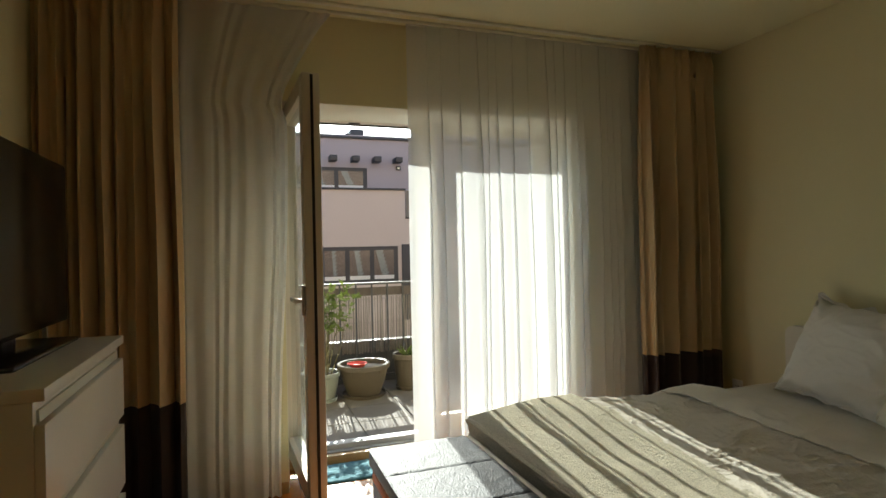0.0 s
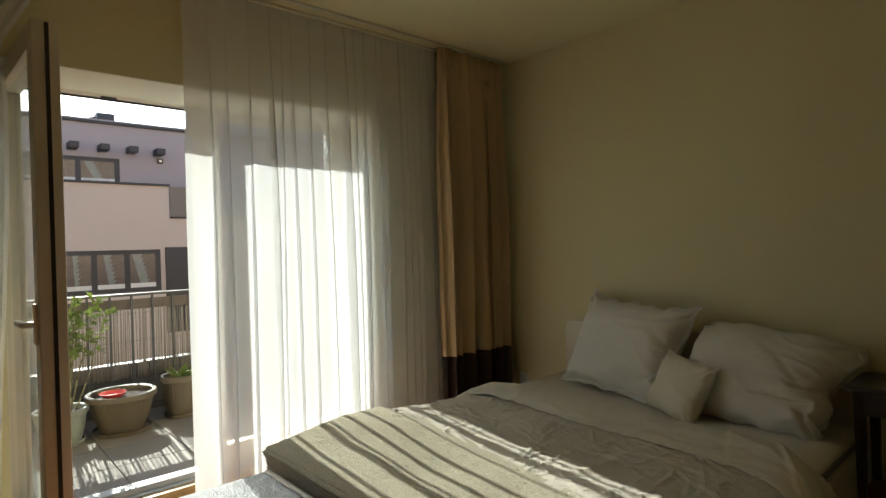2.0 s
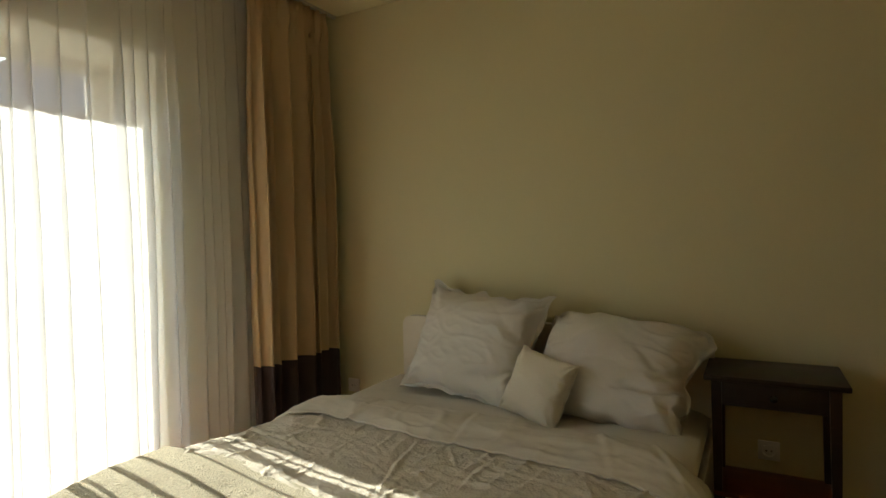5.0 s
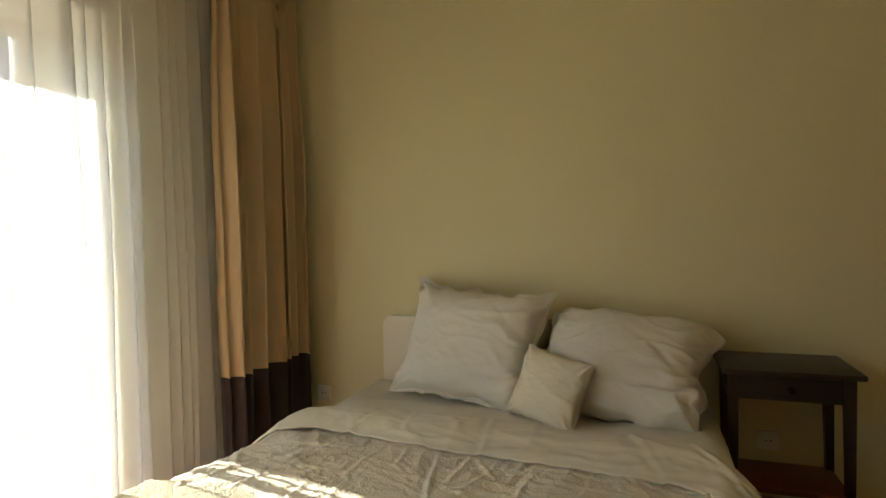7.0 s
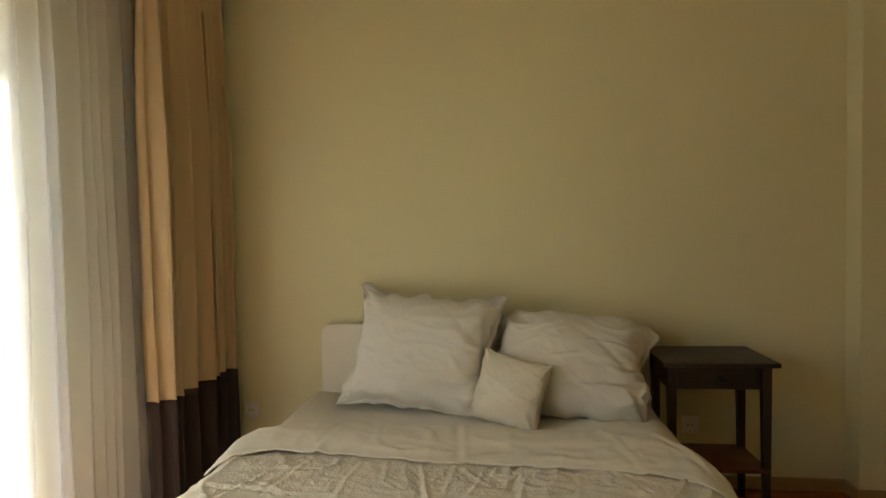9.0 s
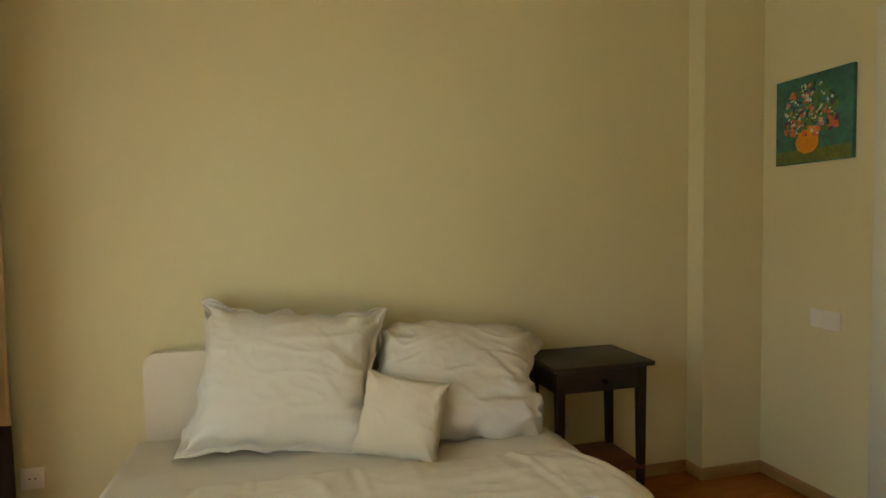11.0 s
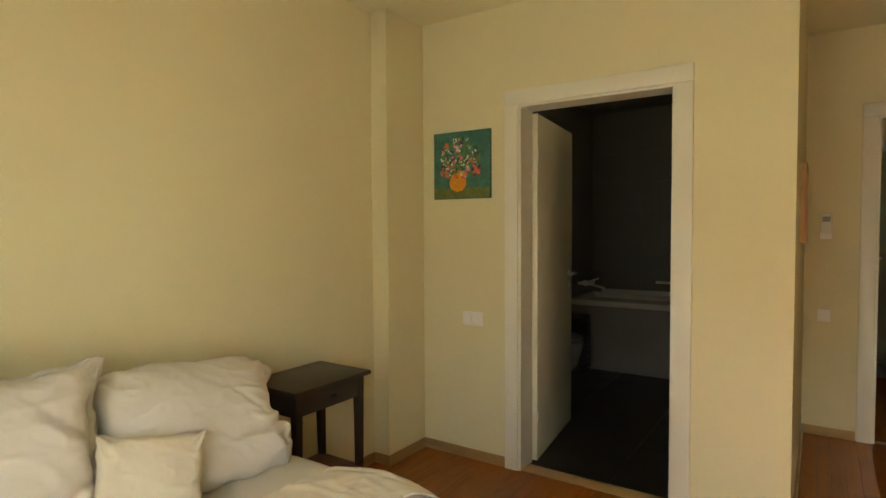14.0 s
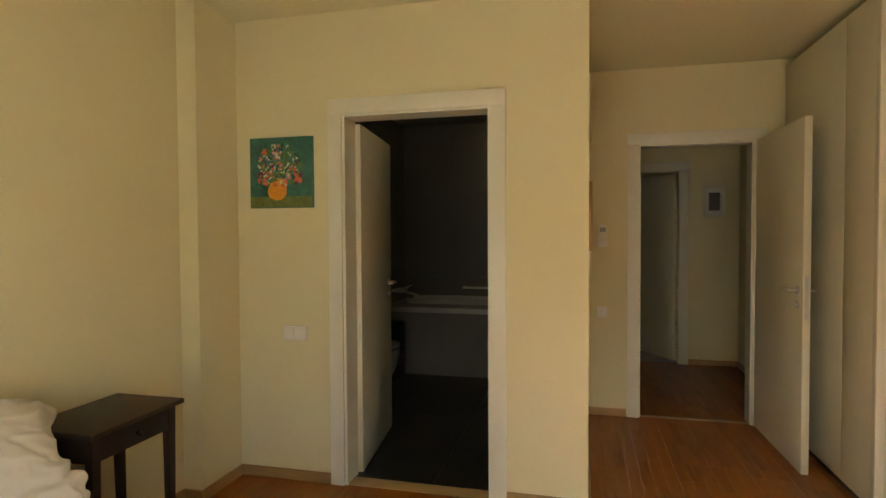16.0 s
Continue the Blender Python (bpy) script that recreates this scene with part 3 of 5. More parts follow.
solo("mattress", bm, SHEETL, "thick mattress in a lilac grey sheet on the bed", "mattress", at=(2.3, 2.0, 0.2))


def over_bed(x, y, top, reach=0.0):
    """Height of a cover lying on the mattress, dropping softly past its long sides."""
    d = max(0.0, (BY0 + 0.10) - y, y - (BY1 + 0.035))
    return top - 4.0 * d * d - (1.2 * max(0, d - 0.12))


def swell(x, y):
    """The duvet bulges under the throw near the window side."""
    return SWELL * math.exp(-((x - 1.86) / 0.30) ** 2 - ((y - 2.84) / 0.42) ** 2)


SWELL = 0.045


def throw_edge(y):
    """Where the throw ends towards the pillows."""
    return 2.045 - 0.145 * max(0.0, 2.60 - y) - 0.27 * max(0.0, y - 2.65)


def duvet_top(u, v):
    x = 1.385 + (2.66 - 1.385) * u
    y = 1.16 + (2.90 - 1.16) * v
    x += 0.02 * noise.noise(Vector((0, y * 3, 4)))
    z = over_bed(x, y, 0.462) + swell(x, y)
    z += wrinkle(x, y, 0, 2.6, 0.012, 1.0) + wrinkle(x, y, 0, 8.0, 0.006, 5.0)
    z -= 0.095 * max(0.0, (1.62 - x) / 0.28) ** 1.6
    # pressed down under the throw
    z -= 0.024 * max(0.0, min(1.0, (throw_edge(y) - 0.05 - x) / 0.08))
    # sharp creases, long ones pulled along the bed and short ones across
    wx, wy = x + wrinkle(x, y, 0, 4, 0.10, 2.0), y + wrinkle(x, y, 0, 4, 0.10, 8.0)
    calm = 0.25 if x < 1.88 else min(1.0, 0.25 + (x - 1.88) * 8)
    for kx, ky, sh_, amp_, lim in ((2.0, 4.5, 3.3, 0.007, 0.75), (4.5, 3.5, 9.3, 0.005, 0.75), (8.0, 6.0, 5.1, 0.003, 0.7), (15.0, 17.0, 1.7, 0.0030, 0.5), (27.0, 31.0, 6.2, 0.0016, 0.45)):
        r = 1 - abs(noise.noise(Vector((wx * kx + wy * 0.5 * ky, wy * ky - wx * 0.4 * kx, sh_)))) * 2.0
        z += calm * amp_ * (max(0.0, r - lim) / (1 - lim)) ** 1.4
    for cx, cy, ang, ln, hh in DUVET_LINES:
        dx, dy = x - cx, y - cy
        a, b = dx * math.cos(ang) + dy * math.sin(ang), -dx * math.sin(ang) + dy * math.cos(ang) + 0.012 * math.sin(dx * 9 + cy * 20)
        if abs(a) < ln:
            z += hh * (1 - (a / ln) ** 2) * (math.exp(-(b / 0.008) ** 2) - 0.6 * math.exp(-((b - 0.018) / 0.012) ** 2))
    return Vector((x, y, z))


rl = random.Random(21)
DUVET_LINES = [(rl.uniform(1.85, 2.55), rl.uniform(1.25, 2.85), rl.choice((0.25, -0.35, 1.2, 1.5, -0.2)) + rl.uniform(-0.3, 0.3), rl.uniform(0.08, 0.30), rl.uniform(0.003, 0.007)) for _ in range(56)]
dv = solo("duvet", grid(bmesh.new(), 210, 280, duvet_top), DUVET, "rumpled cream duvet with fine embossing, turned down at the head", "duvet", at=(2.0, 2.0, 0.5), smooth=180)
m = dv.modifiers.new("thick", "SOLIDIFY")
m.thickness, m.offset = 0.03, -1


def fold_top(u, v):
    y = 1.175 + (2.93 - 1.175) * v
    # the turned edge runs aslant; both ends drop over the sides
    xa = 2.43 + 0.085 * (y - 1.45) - 0.38 * max(0.0, 1.42 - y) - 0.55 * max(0.0, y - 2.72) + 0.012 * noise.noise(Vector((1.0, y * 3.0, 0.0)))
    xb = 2.76 + 0.05 * min(1.0, max(0.0, (y - 1.3) / 0.7)) - 1.15 * max(0.0, 1.38 - y) - 0.32 * max(0.0, y - 2.68) + 0.012 * noise.noise(Vector((5.0, y * 3.0, 0.0)))
    x = xa + (xb - xa) * u
    hump = 0.045 * math.sin(math.pi * min(1.0, 0.12 + u * 0.8)) ** 0.6
    z = over_bed(x, y, 0.468) + 0.004 + hump * 0.7 * (1 - 0.75 * (1 - u) ** 3)
    z += wrinkle(x, y, 0, 2.6, 0.012, 1.0) + wrinkle(x, y, 0, 9.0, 0.004, 2.0)
    # a second, flatter tuck runs close to the turned edge towards the near side
    tk = u - (0.30 + 0.20 * (2.2 - y))
    z += 0.010 * (1 / (1 + math.exp(-tk * 60)) - 0.5) * max(0.0, min(1.0, (2.25 - y) * 3))
    for kx, ky, s0, amp_ in ((5.0, 3.0, 2.2, 0.005), (3.0, 9.0, 7.7, 0.004), (14.0, 5.0, 4.4, 0.003), (26.0, 22.0, 3.1, 0.0015)):
        r = 1 - abs(noise.noise(Vector((x * kx + y * ky * 0.3, y * ky - x * kx * 0.5, s0)))) * 2.0
        z += amp_ * max(0.0, r - 0.7) / 0.3
    for cy, sl in ((2.05, 0.10), (1.52, 0.35), (1.33, 0.5), (2.55, -0.2)):
        b = y - cy - sl * (x - 2.6)
        z += 0.005 * math.exp(-(b / 0.010) ** 2) - 0.003 * math.exp(-((b - 0.02) / 0.014) ** 2)
    if u > 0.80:
        z -= 0.060 * ((u - 0.80) / 0.20) ** 2
    return Vector((x, y, z))


fo = part("turned_fold", grid(bmesh.new(), 40, 150, fold_top), FOLDC, dv, "smooth cream lining folded back at the head", 180)
m = fo.modifiers.new("thick", "SOLIDIFY")
m.thickness, m.offset = 0.006, -1


def sheet_top(u, v):
    x = 2.55 + (3.335 - 2.55) * u
    y = 1.25 + (2.83 - 1.25) * v
    z = over_bed(x, y, 0.452) + wrinkle(x, y, 0, 5, 0.008, 3.0)
    r = 1 - abs(noise.noise(Vector((x * 5.0, y * 3.0, 6.0)))) * 2.0
    return Vector((x, y, z + 0.006 * max(0, r - 0.5)))


sh = solo("bed_sheet", grid(bmesh.new(), 50, 90, sheet_top), FOLDC, "creased cream sheet on the mattress under the pillows", "bed sheet", at=(2.9, 2.0, 0.5), smooth=180)
m = sh.modifiers.new("thick", "SOLIDIFY")
m.thickness, m.offset = 0.01, -1


def throw_top(u, v):
    # u: from the bed's middle over the foot edge; v: along the bed's width
    y = 1.10 + (2.90 - 1.10) * v
    XE = 1.375
    xin = throw_edge(y) + 0.015 * noise.noise(Vector((2.0, y * 1.8, 0.0)))
    flat = xin - XE
    s = u * (flat + 0.06)
    base = over_bed(0, min(y, 2.80), 0.467) + 0.006 * noise.noise(Vector((s * 3, y * 2.0, 1.0)))
    if s < flat:
        x, z = xin - s, base - 0.012 * (s / flat) ** 2
    else:
        a = min((s - flat) / 0.022, 3.0)
        x, z = XE - 0.012 * math.sin(a), base - 0.012 - 0.008 * (1 - math.cos(a))
    z += swell(x, y)
    if u < 0.06:
        z -= 0.024 * (1 - u / 0.06) ** 2
    # soft swells where it lies over the duvet
    z += 0.012 * noise.noise(Vector((x * 3.2, y * 3.6, 7.0))) * min(1.0, 4 * u) * max(0.0, min(1.0, (x - 1.39) * 5))
    z += wrinkle(x, y, z, 30, 0.002) + wrinkle(x, y, 0, 95, 0.0034, 3.0)
    return Vector((x, y, z))


th = thing("throw_blanket", (1.6, 1.9, 0.5), "cream fleece throw folded in layers across the foot of the bed", "blanket")
ob = part("top_layer", grid(bmesh.new(), 110, 300, throw_top), FLEECE, th, "", 180)
m = ob.modifiers.new("thick", "SOLIDIFY")
m.thickness, m.offset = 0.012, -1
# folded layers at the foot edge, seen as ribs
for i in range(8):
    def rib(u, v, i=i):
        y = 1.12 + (2.89 - 1.12) * v
        base = over_bed(0, min(y, 2.80), 0.447) - (0.0115 + 0.003 * max(0, 2.6 - y)) * i + 0.006 * noise.noise(Vector((0, y * 2.5, 2.0)))
        a = math.pi * 2 * u
        wav = 0.008 * noise.noise(Vector((i * 3.0, y * 4, 1.0)))
        return Vector((1.376 + 0.003 * i + wav + 0.030 * math.cos(a), y, base + 0.0068 * math.sin(a)))
    part("folded_layer", grid(bmesh.new(), 12, 60, rib), FLEECE, th, "", 180)


def pillow(name, w, h, t, at, tilt, yaw, roll, material, label, seed, flange=0.03, ears=0.12, crown=0.0, cut=0.0, folds=(), wob=0.010, category="pillow", group="", side_line=None):
    """A stuffed square: width w, height h, thickness t; tilt leans it back against the wall.
    ears: how far the sides draw in between the corners; crown: a rounded top edge; cut: rounded corners;
    folds: (u, v, slope, depth) of deep creases with a bulge under each; side_line(v): how its slumped side bulges or draws in."""
    bm = bmesh.new()
    N = 96
    g = w / 0.7
    rim = {}
    for side in (1, -1):
        vs = {}
        for i in range(N + 1):
            for j in range(N + 1):
                u, v = 2 * i / N - 1, 2 * j / N - 1
                edge = i in (0, N) or j in (0, N)
                if edge and (i, j) in rim:
                    vs[i, j] = rim[i, j]
                    continue
                au, av = abs(u), abs(v)
                px = 1 - ears * (1 - av ** 2) * au ** 3 - cut * (au * av) ** 4
                py = 1 - ears * (1 - au ** 2) * av ** 3 - cut * (au * av) ** 4
                x, y = u * w / 2 * px, v * h / 2 * py
                if v > 0:
                    y += crown * (1 - au ** 2.5) * v ** 2
                if side_line and u > 0:
                    x += u ** 3 * side_line(v)
                fu, fv = min(1.0, au / (1 - flange)), min(1.0, av / (1 - flange))
                core = (1 - fu ** 2.6) * (1 - fv ** 2.6)
                z = side * (0.0035 + t / 2 * core ** 0.46)
                k = min(1.0, core * 6) ** 0.5
                if not edge:
                    d = side * k * wrinkle(x, y, side, 4.5 / g, 0.020 * g, seed)
                    # folds that fan out from each corner
                    for su in (-1, 1):
                        for sv in (-1, 1):
                            dx, dy = (1 - u * su) * w / 2, (1 - v * sv) * h / 2
                            dist = math.hypot(dx, dy)
                            a = math.atan2(dy, dx + 1e-6) + 0.35 * noise.noise(Vector((x * 7, y * 7, seed + su)))
                            d += side * 0.015 * g * math.sin(9 * a + seed + su + 2 * sv) * math.exp(-(dist / (0.16 * g)) ** 2) * min(1.0, dist / (0.05 * g))
                    # gathers along the seams
                    for e, s_ in (((1 - au) * w / 2, y * 34 / g + seed), ((1 - av) * h / 2, x * 30 / g - seed)):
                        q = s_ + 3.0 * noise.noise(Vector((x * 5, y * 5, seed + 4)))
                        d += side * 0.0055 * g * math.sin(q) * math.exp(-(e / (0.055 * g)) ** 2) * min(1.0, e / (0.015 * g))
                    # long soft creases, sharper on the right-hand side
                    r = 1 - abs(noise.noise(Vector((x * 3 + y * 9, y * 6 - x * 4, seed + 2)))) * 2.0
                    d += side * 0.034 * g * max(0.0, r - 0.6) * (0.25 + max(0.0, u) ** 2) * k
                    r = 1 - abs(noise.noise(Vector((x * 14 + y * 10, y * 16 - x * 6, seed + 6)))) * 2.0
                    d += side * 0.007 * g * max(0.0, r - 0.5) * (0.35 + abs(u)) * k
                    z += d
                    for fu_, fv_, sl, dp in (folds if side > 0 else ()):
                        line = v - (fv_ + sl * (u - fu_) + 0.10 * noise.noise(Vector((u * 2.5, seed, 0))))
                        wgt = 1 / (1 + math.exp(-(u - fu_) * 7)) * k
                        z += wgt * (-dp * math.exp(-(line / 0.07) ** 2) + 0.6 * dp * math.exp(-((line + 0.25) / 0.16) ** 2))
                # the seam itself wavers
                rimk = max(au, av) ** 6
                z += rimk * wob * 1.6 * noise.noise(Vector((u * 3.0, v * 3.0, seed + 11)))
                x += rimk * wob * noise.noise(Vector((u * 4, v * 4, seed + 5)))
                y += rimk * wob * 1.4 * noise.noise(Vector((u * 4, v * 4, seed + 9)))
                vs[i, j] = bm.verts.new((x, y, z))
                if edge:
                    rim[i, j] = vs[i, j]
        for i in range(N):
            for j in range(N):
                q = (vs[i, j], vs[i + 1, j], vs[i + 1, j + 1], vs[i, j + 1])
                bm.faces.new(q if side > 0 else q[::-1])
    ob = new(name, mesh_of(name, bm, material, 180))
    th_ = radians(tilt)
    X = Vector((0, -1, 0))
    Y = Vector((math.sin(th_), 0, math.cos(th_)))
    Z = X.cross(Y)
    R = Matrix((X, Y, Z)).transposed().to_4x4()
    ob.matrix_world = Matrix.Translation(at) @ Matrix.Rotation(radians(yaw), 4, "Z") @ R @ Matrix.Rotation(radians(roll), 4, "Z")
    return tagged(ob, label, category, group)


def slumped(v):
    g = lambda c, w: math.exp(-((v - c) / w) ** 2)
    return 0.045 * g(0.74, 0.15) - 0.035 * g(0.05, 0.22) + 0.002 * g(-0.34, 0.13) - 0.030 * g(-0.56, 0.06) - 0.030 * g(-0.84, 0.20)


pillow("pillow", 0.715, 0.585, 0.24, (3.15, 2.272, 0.698), 27, -5, -5, LINEN, "plump white pillow with a flat flange, leaning on the headboard", 1.0, 0.10, 0.14, 0.0, 0.0, ((0.45, -0.45, 0.35, 0.022), (0.62, -0.62, 0.5, 0.014), (0.55, 0.35, -0.9, 0.012)), 0.022, group="bed pillows")
pillow("pillow", 0.705, 0.50, 0.26, (3.135, 1.612, 0.628), 40, -2, -5, LINEN, "slumped white pillow with sagging folds beside the cushion", 4.0, 0.05, 0.09, 0.045, 0.05, ((0.30, -0.42, 0.25, 0.026), (0.55, -0.08, 0.15, 0.020), (0.25, 0.30, -0.9, 0.010)), 0.022, group="bed pillows", side_line=slumped)
pillow("cushion", 0.312, 0.295, 0.11, (2.955, 1.885, 0.578), 25, -19, -9, CUSH, "small cream cushion with a woven dot pattern", 7.0, 0.03, 0.07, wob=0.005, category="cushion")

# ---- nightstand ----
ns = thing("nightstand", (3.20, 1.02, 0), "small black-brown nightstand with a drawer and a reddish shelf", "nightstand")
nx0, nx1, ny0, ny1 = 3.025, 3.365, 0.795, 1.255
part("tabletop", boxm(nx0, nx1, ny0, ny1, 0.662, 0.682, 0.004), BLACKWD, ns)
for x in (nx0 + 0.025, nx1 - 0.06):
    for y in (ny0 + 0.025, ny1 - 0.06):
        bm = bmesh.new()
        box(bm, x, x + 0.036, y, y + 0.036, 0.0, 0.6615)
        for v in bm.verts:
            if v.co.z < 0.1:
                v.co.x += (-0.012 if v.co.x > x + 0.018 else 0.0) if x > 3.2 else (0.012 if v.co.x < x + 0.018 else 0)
                v.co.y += (-0.012 if v.co.y > y + 0.018 else 0.0)
        part("leg", bm, BLACKWD, ns)
part("apron_side", boxm(nx0 + 0.062, nx1 - 0.061, ny0 + 0.03, ny0 + 0.048, 0.565, 0.6615), BLACKWD, ns)
part("apron_side", boxm(nx0 + 0.062, nx1 - 0.061, ny1 - 0.046, ny1 - 0.028, 0.565, 0.6615), BLACKWD, ns)
part("apron_back", boxm(nx1 - 0.05, nx1 - 0.032, ny0 + 0.062, ny1 - 0.061, 0.565, 0.6615), BLACKWD, ns)
dr = part("drawer", boxm(nx0 + 0.028, nx0 + 0.046, ny0 + 0.0625, ny1 - 0.0615, 0.567, 0.658, 0.002), BLACKWD, ns)
bm = lathe(bmesh.new(), [(0.0001, 0.0), (0.006, 0.0), (0.006, 0.008), (0.013, 0.014), (0.013, 0.02), (0.0001, 0.024)], (0, 0, 0), 16)
bmesh.ops.rotate(bm, verts=bm.verts, matrix=Matrix.Rotation(radians(-90), 3, "Y"))
bmesh.ops.translate(bm, verts=bm.verts, vec=(nx0 + 0.028, (ny0 + ny1) / 2, 0.612))
part("knob", bm, BLACKP, dr, "round black knob")
part("shelf", boxm(nx0 + 0.03, nx1 - 0.03, ny0 + 0.03, ny1 - 0.03, 0.215, 0.233, 0.003), REDWD, ns, "reddish brown shelf")

# ---- chest of drawers and television ----
cx0, cx1, cy0, cy1, ch = -0.515, -0.037, 1.745, 2.555, 1.0
chest = thing("chest_of_drawers", ((cx0 + cx1) / 2, (cy0 + cy1) / 2, 0), "white four-drawer chest with recessed finger grips", "chest of drawers")
part("body", boxm(cx0, cx1 - 0.022, cy0 + 0.001, cy1 - 0.001, 0.0, ch - 0.029, 0.002), WHITE, chest)
part("top", boxm(cx0, cx1, cy0, cy1, ch - 0.028, ch, 0.003), WHITE, chest)
zs = [0.03, 0.26, 0.495, 0.73, 0.955]
for a, b in zip(zs, zs[1:]):
    bm = boxm(cx1 - 0.0215, cx1 - 0.002, cy0 + 0.004, cy1 - 0.004, a, b - 0.032, 0.002)
    part("drawer_front", bm, WHITE, chest)
    part("grip_rail", boxm(cx1 - 0.0218, cx1 - 0.016, cy0 + 0.02, cy1 - 0.02, b - 0.030, b - 0.004), DOORW, chest)
tv = thing("television", (-0.27, 2.22, ch), "black flat television on a low stand on the chest", "television")
part("cabinet", boxm(-0.285, -0.245, 1.77, 2.735, 1.045, 1.60, 0.008), BLACKP, tv)
part("screen", boxm(-0.2449, -0.2425, 1.782, 2.723, 1.062, 1.588), SCREEN, tv, "switched-off dark screen")
bm = boxm(-0.38, -0.155, 1.95, 2.50, ch + 0.0005, ch + 0.014, 0.006)
part("stand_base", bm, BLACKP, tv)
part("stand_neck", boxm(-0.285, -0.255, 2.17, 2.27, ch + 0.014, 1.045), BLACKP, tv)
part("bracket_foot", boxm(-0.275, -0.262, 2.56, 2.575, ch + 0.001, 1.046), CHROME, tv, "thin metal foot")

# ---- bench at the foot of the bed ----
bx0, bx1, by0, by1, bh = 0.825, 1.262, 1.74, 2.675, 0.452
be = thing("storage_bench", ((bx0 + bx1) / 2, (by0 + by1) / 2, 0), "long storage bench with a black leather top stitched in squares", "bench")
part("box", boxm(bx0 + 0.015, bx1 - 0.015, by0 + 0.015, by1 - 0.015, 0.0, bh - 0.0705, 0.006), LEATHER, be)
part("cushion_core", boxm(bx0 + 0.004, bx1 - 0.004, by0 + 0.004, by1 - 0.004, bh - 0.07, bh - 0.012, 0.008), LEATHER, be)
ny = 3
for i in range(1):
    for j in range(ny):
        wx, wy = bx1 - bx0, (by1 - by0) / ny
        x0, y0 = bx0 + i * wx, by0 + j * wy

        def pad(u, v, x0=x0, y0=y0, wx=wx, wy=wy):
            e = min(1.0, 40 * min(u, 1 - u, v, 1 - v))
            return Vector((x0 + wx * (0.003 + 0.994 * u), y0 + wy * (0.003 + 0.994 * v), bh - 0.0115 + 0.0075 + 0.005 * e ** 0.5 + 0.002 * noise.noise(Vector((x0 + u, y0 + v, 1)) * 9)))
        part("stitched_panel", grid(bmesh.new(), 40, 40, pad), LEATHER, be, "", 180)
part("orange_strap", boxm(bx0 + 0.0085, bx0 + 0.0145, by1 - 0.36, by1 - 0.05, 0.335, 0.375, 0.002), mat("orange webbing", (0.65, 0.16, 0.03), 0.6), be, "orange webbing strap")

# ---- mat by the balcony door ----
def matf(u, v):
    x, y = 0.62 + 0.55 * u, 3.47 + 0.28 * v
    e = min(1, 14 * min(u, 1 - u, v, 1 - v))
    return Vector((x, y, 0.001 + 0.012 * e ** 0.5 + 0.004 * noise.noise(Vector((x * 40, y * 40, 0)))))


ob = solo("door_mat", grid(bmesh.new(), 70, 40, matf), TEAL, "teal tufted mat before the balcony door", "mat", at=(0.8, 3.65, 0), smooth=180)
m = ob.modifiers.new("thick", "SOLIDIFY")
m.thickness, m.offset = 0.008, 1

# ---- terrace ----
TZ = 0.06
rails = thing("terrace_railing", (1.4, 5.40, TZ), "dark metal terrace railing with thin upright bars", "railing")
part("top_rail", boxm(-2.8, 6.8, 5.385, 5.415, 0.965, 0.985, 0.004), DARKMET, rails)
part("bottom_rail", boxm(-2.8, 6.8, 5.39, 5.41, 0.13, 0.15, 0.003), DARKMET, rails)
for x in (-2.0, -0.4, 0.2, 2.6, 4.2, 5.8):
    part("post", boxm(x - 0.016, x + 0.016, 5.384, 5.416, TZ - 0.012, 0.9645, 0.002), DARKMET, rails)
barme = None
for i in range(66):
    x = -2.76 + i * 0.145
    if barme is None:
        barme = mesh_of("bar", boxm(-0.007, 0.007, -0.007, 0.007, 0.15 - TZ, 0.964 - TZ), DARKMET, None)
    ob = new("bar", barme)
    ob.parent = rails
    ob.location = (x - 1.4, 0, 0)
scr = thing("reed_screen", (1.4, 5.4135, TZ), "split reed screen tied to the railing", "reed screen")
rr = random.Random(4)
reedme = []
for k in range(8):
    bm = bmesh.new()
    h = rr.uniform(0.79, 0.815)
    cyl(bm, (0, 0, 0.29 + rr.uniform(-0.01, 0.01)), (rr.uniform(-0.012, 0.012), rr.uniform(-0.005, 0.005), h), 0.0036, 0.0030, 6)
    reedme.append(mesh_of("reed", bm, REED, 180))
x = 0.45
n = 0
while x < 2.35 and n < 290:
    ob = new("reed", rr.choice(reedme))
    ob.parent = scr
    ob.location = (x - 1.4, rr.uniform(-0.004, 0.004), 0)
    x += rr.uniform(0.0068, 0.0120) + (rr.uniform(0.006, 0.014) if rr.random() < 0.06 else 0)
    n += 1
bm = bmesh.new()
for a, b in ((-2.8, 0.44), (2.36, 6.8)):
    x = a
    while x < b:
        h = rr.uniform(0.85, 0.875)
        cyl(bm, (x, 5.4135 + rr.uniform(-0.002, 0.004), 0.35), (x + rr.uniform(-0.012, 0.012), 5.4135, h), 0.0042, 0.0036, 5)
        x += rr.uniform(0.0055, 0.0082) + (rr.uniform(0.010, 0.026) if rr.random() < 0.07 else 0)
ob = part("reed_bundle", bm, REED, scr, "", 180)
ob["kind"] = "stuff"
# solid dark brown strip just behind and above the reed tips
part("top_band", boxm(-2.8, 6.8, 5.419, 5.425, 0.862, 0.94), mat("dark brown band", (0.09, 0.068, 0.06), 0.9, 0.3, 40, 120, 0.4, stretch=(1, 1, 0.1)), scr, "darker band along the top")
for z in (0.42, 0.62, 0.83):
    part("wire", cyl(bmesh.new(), (-2.8, 5.4185, z), (6.8, 5.4185, z), 0.0015, seg=6), DARKMET, scr)
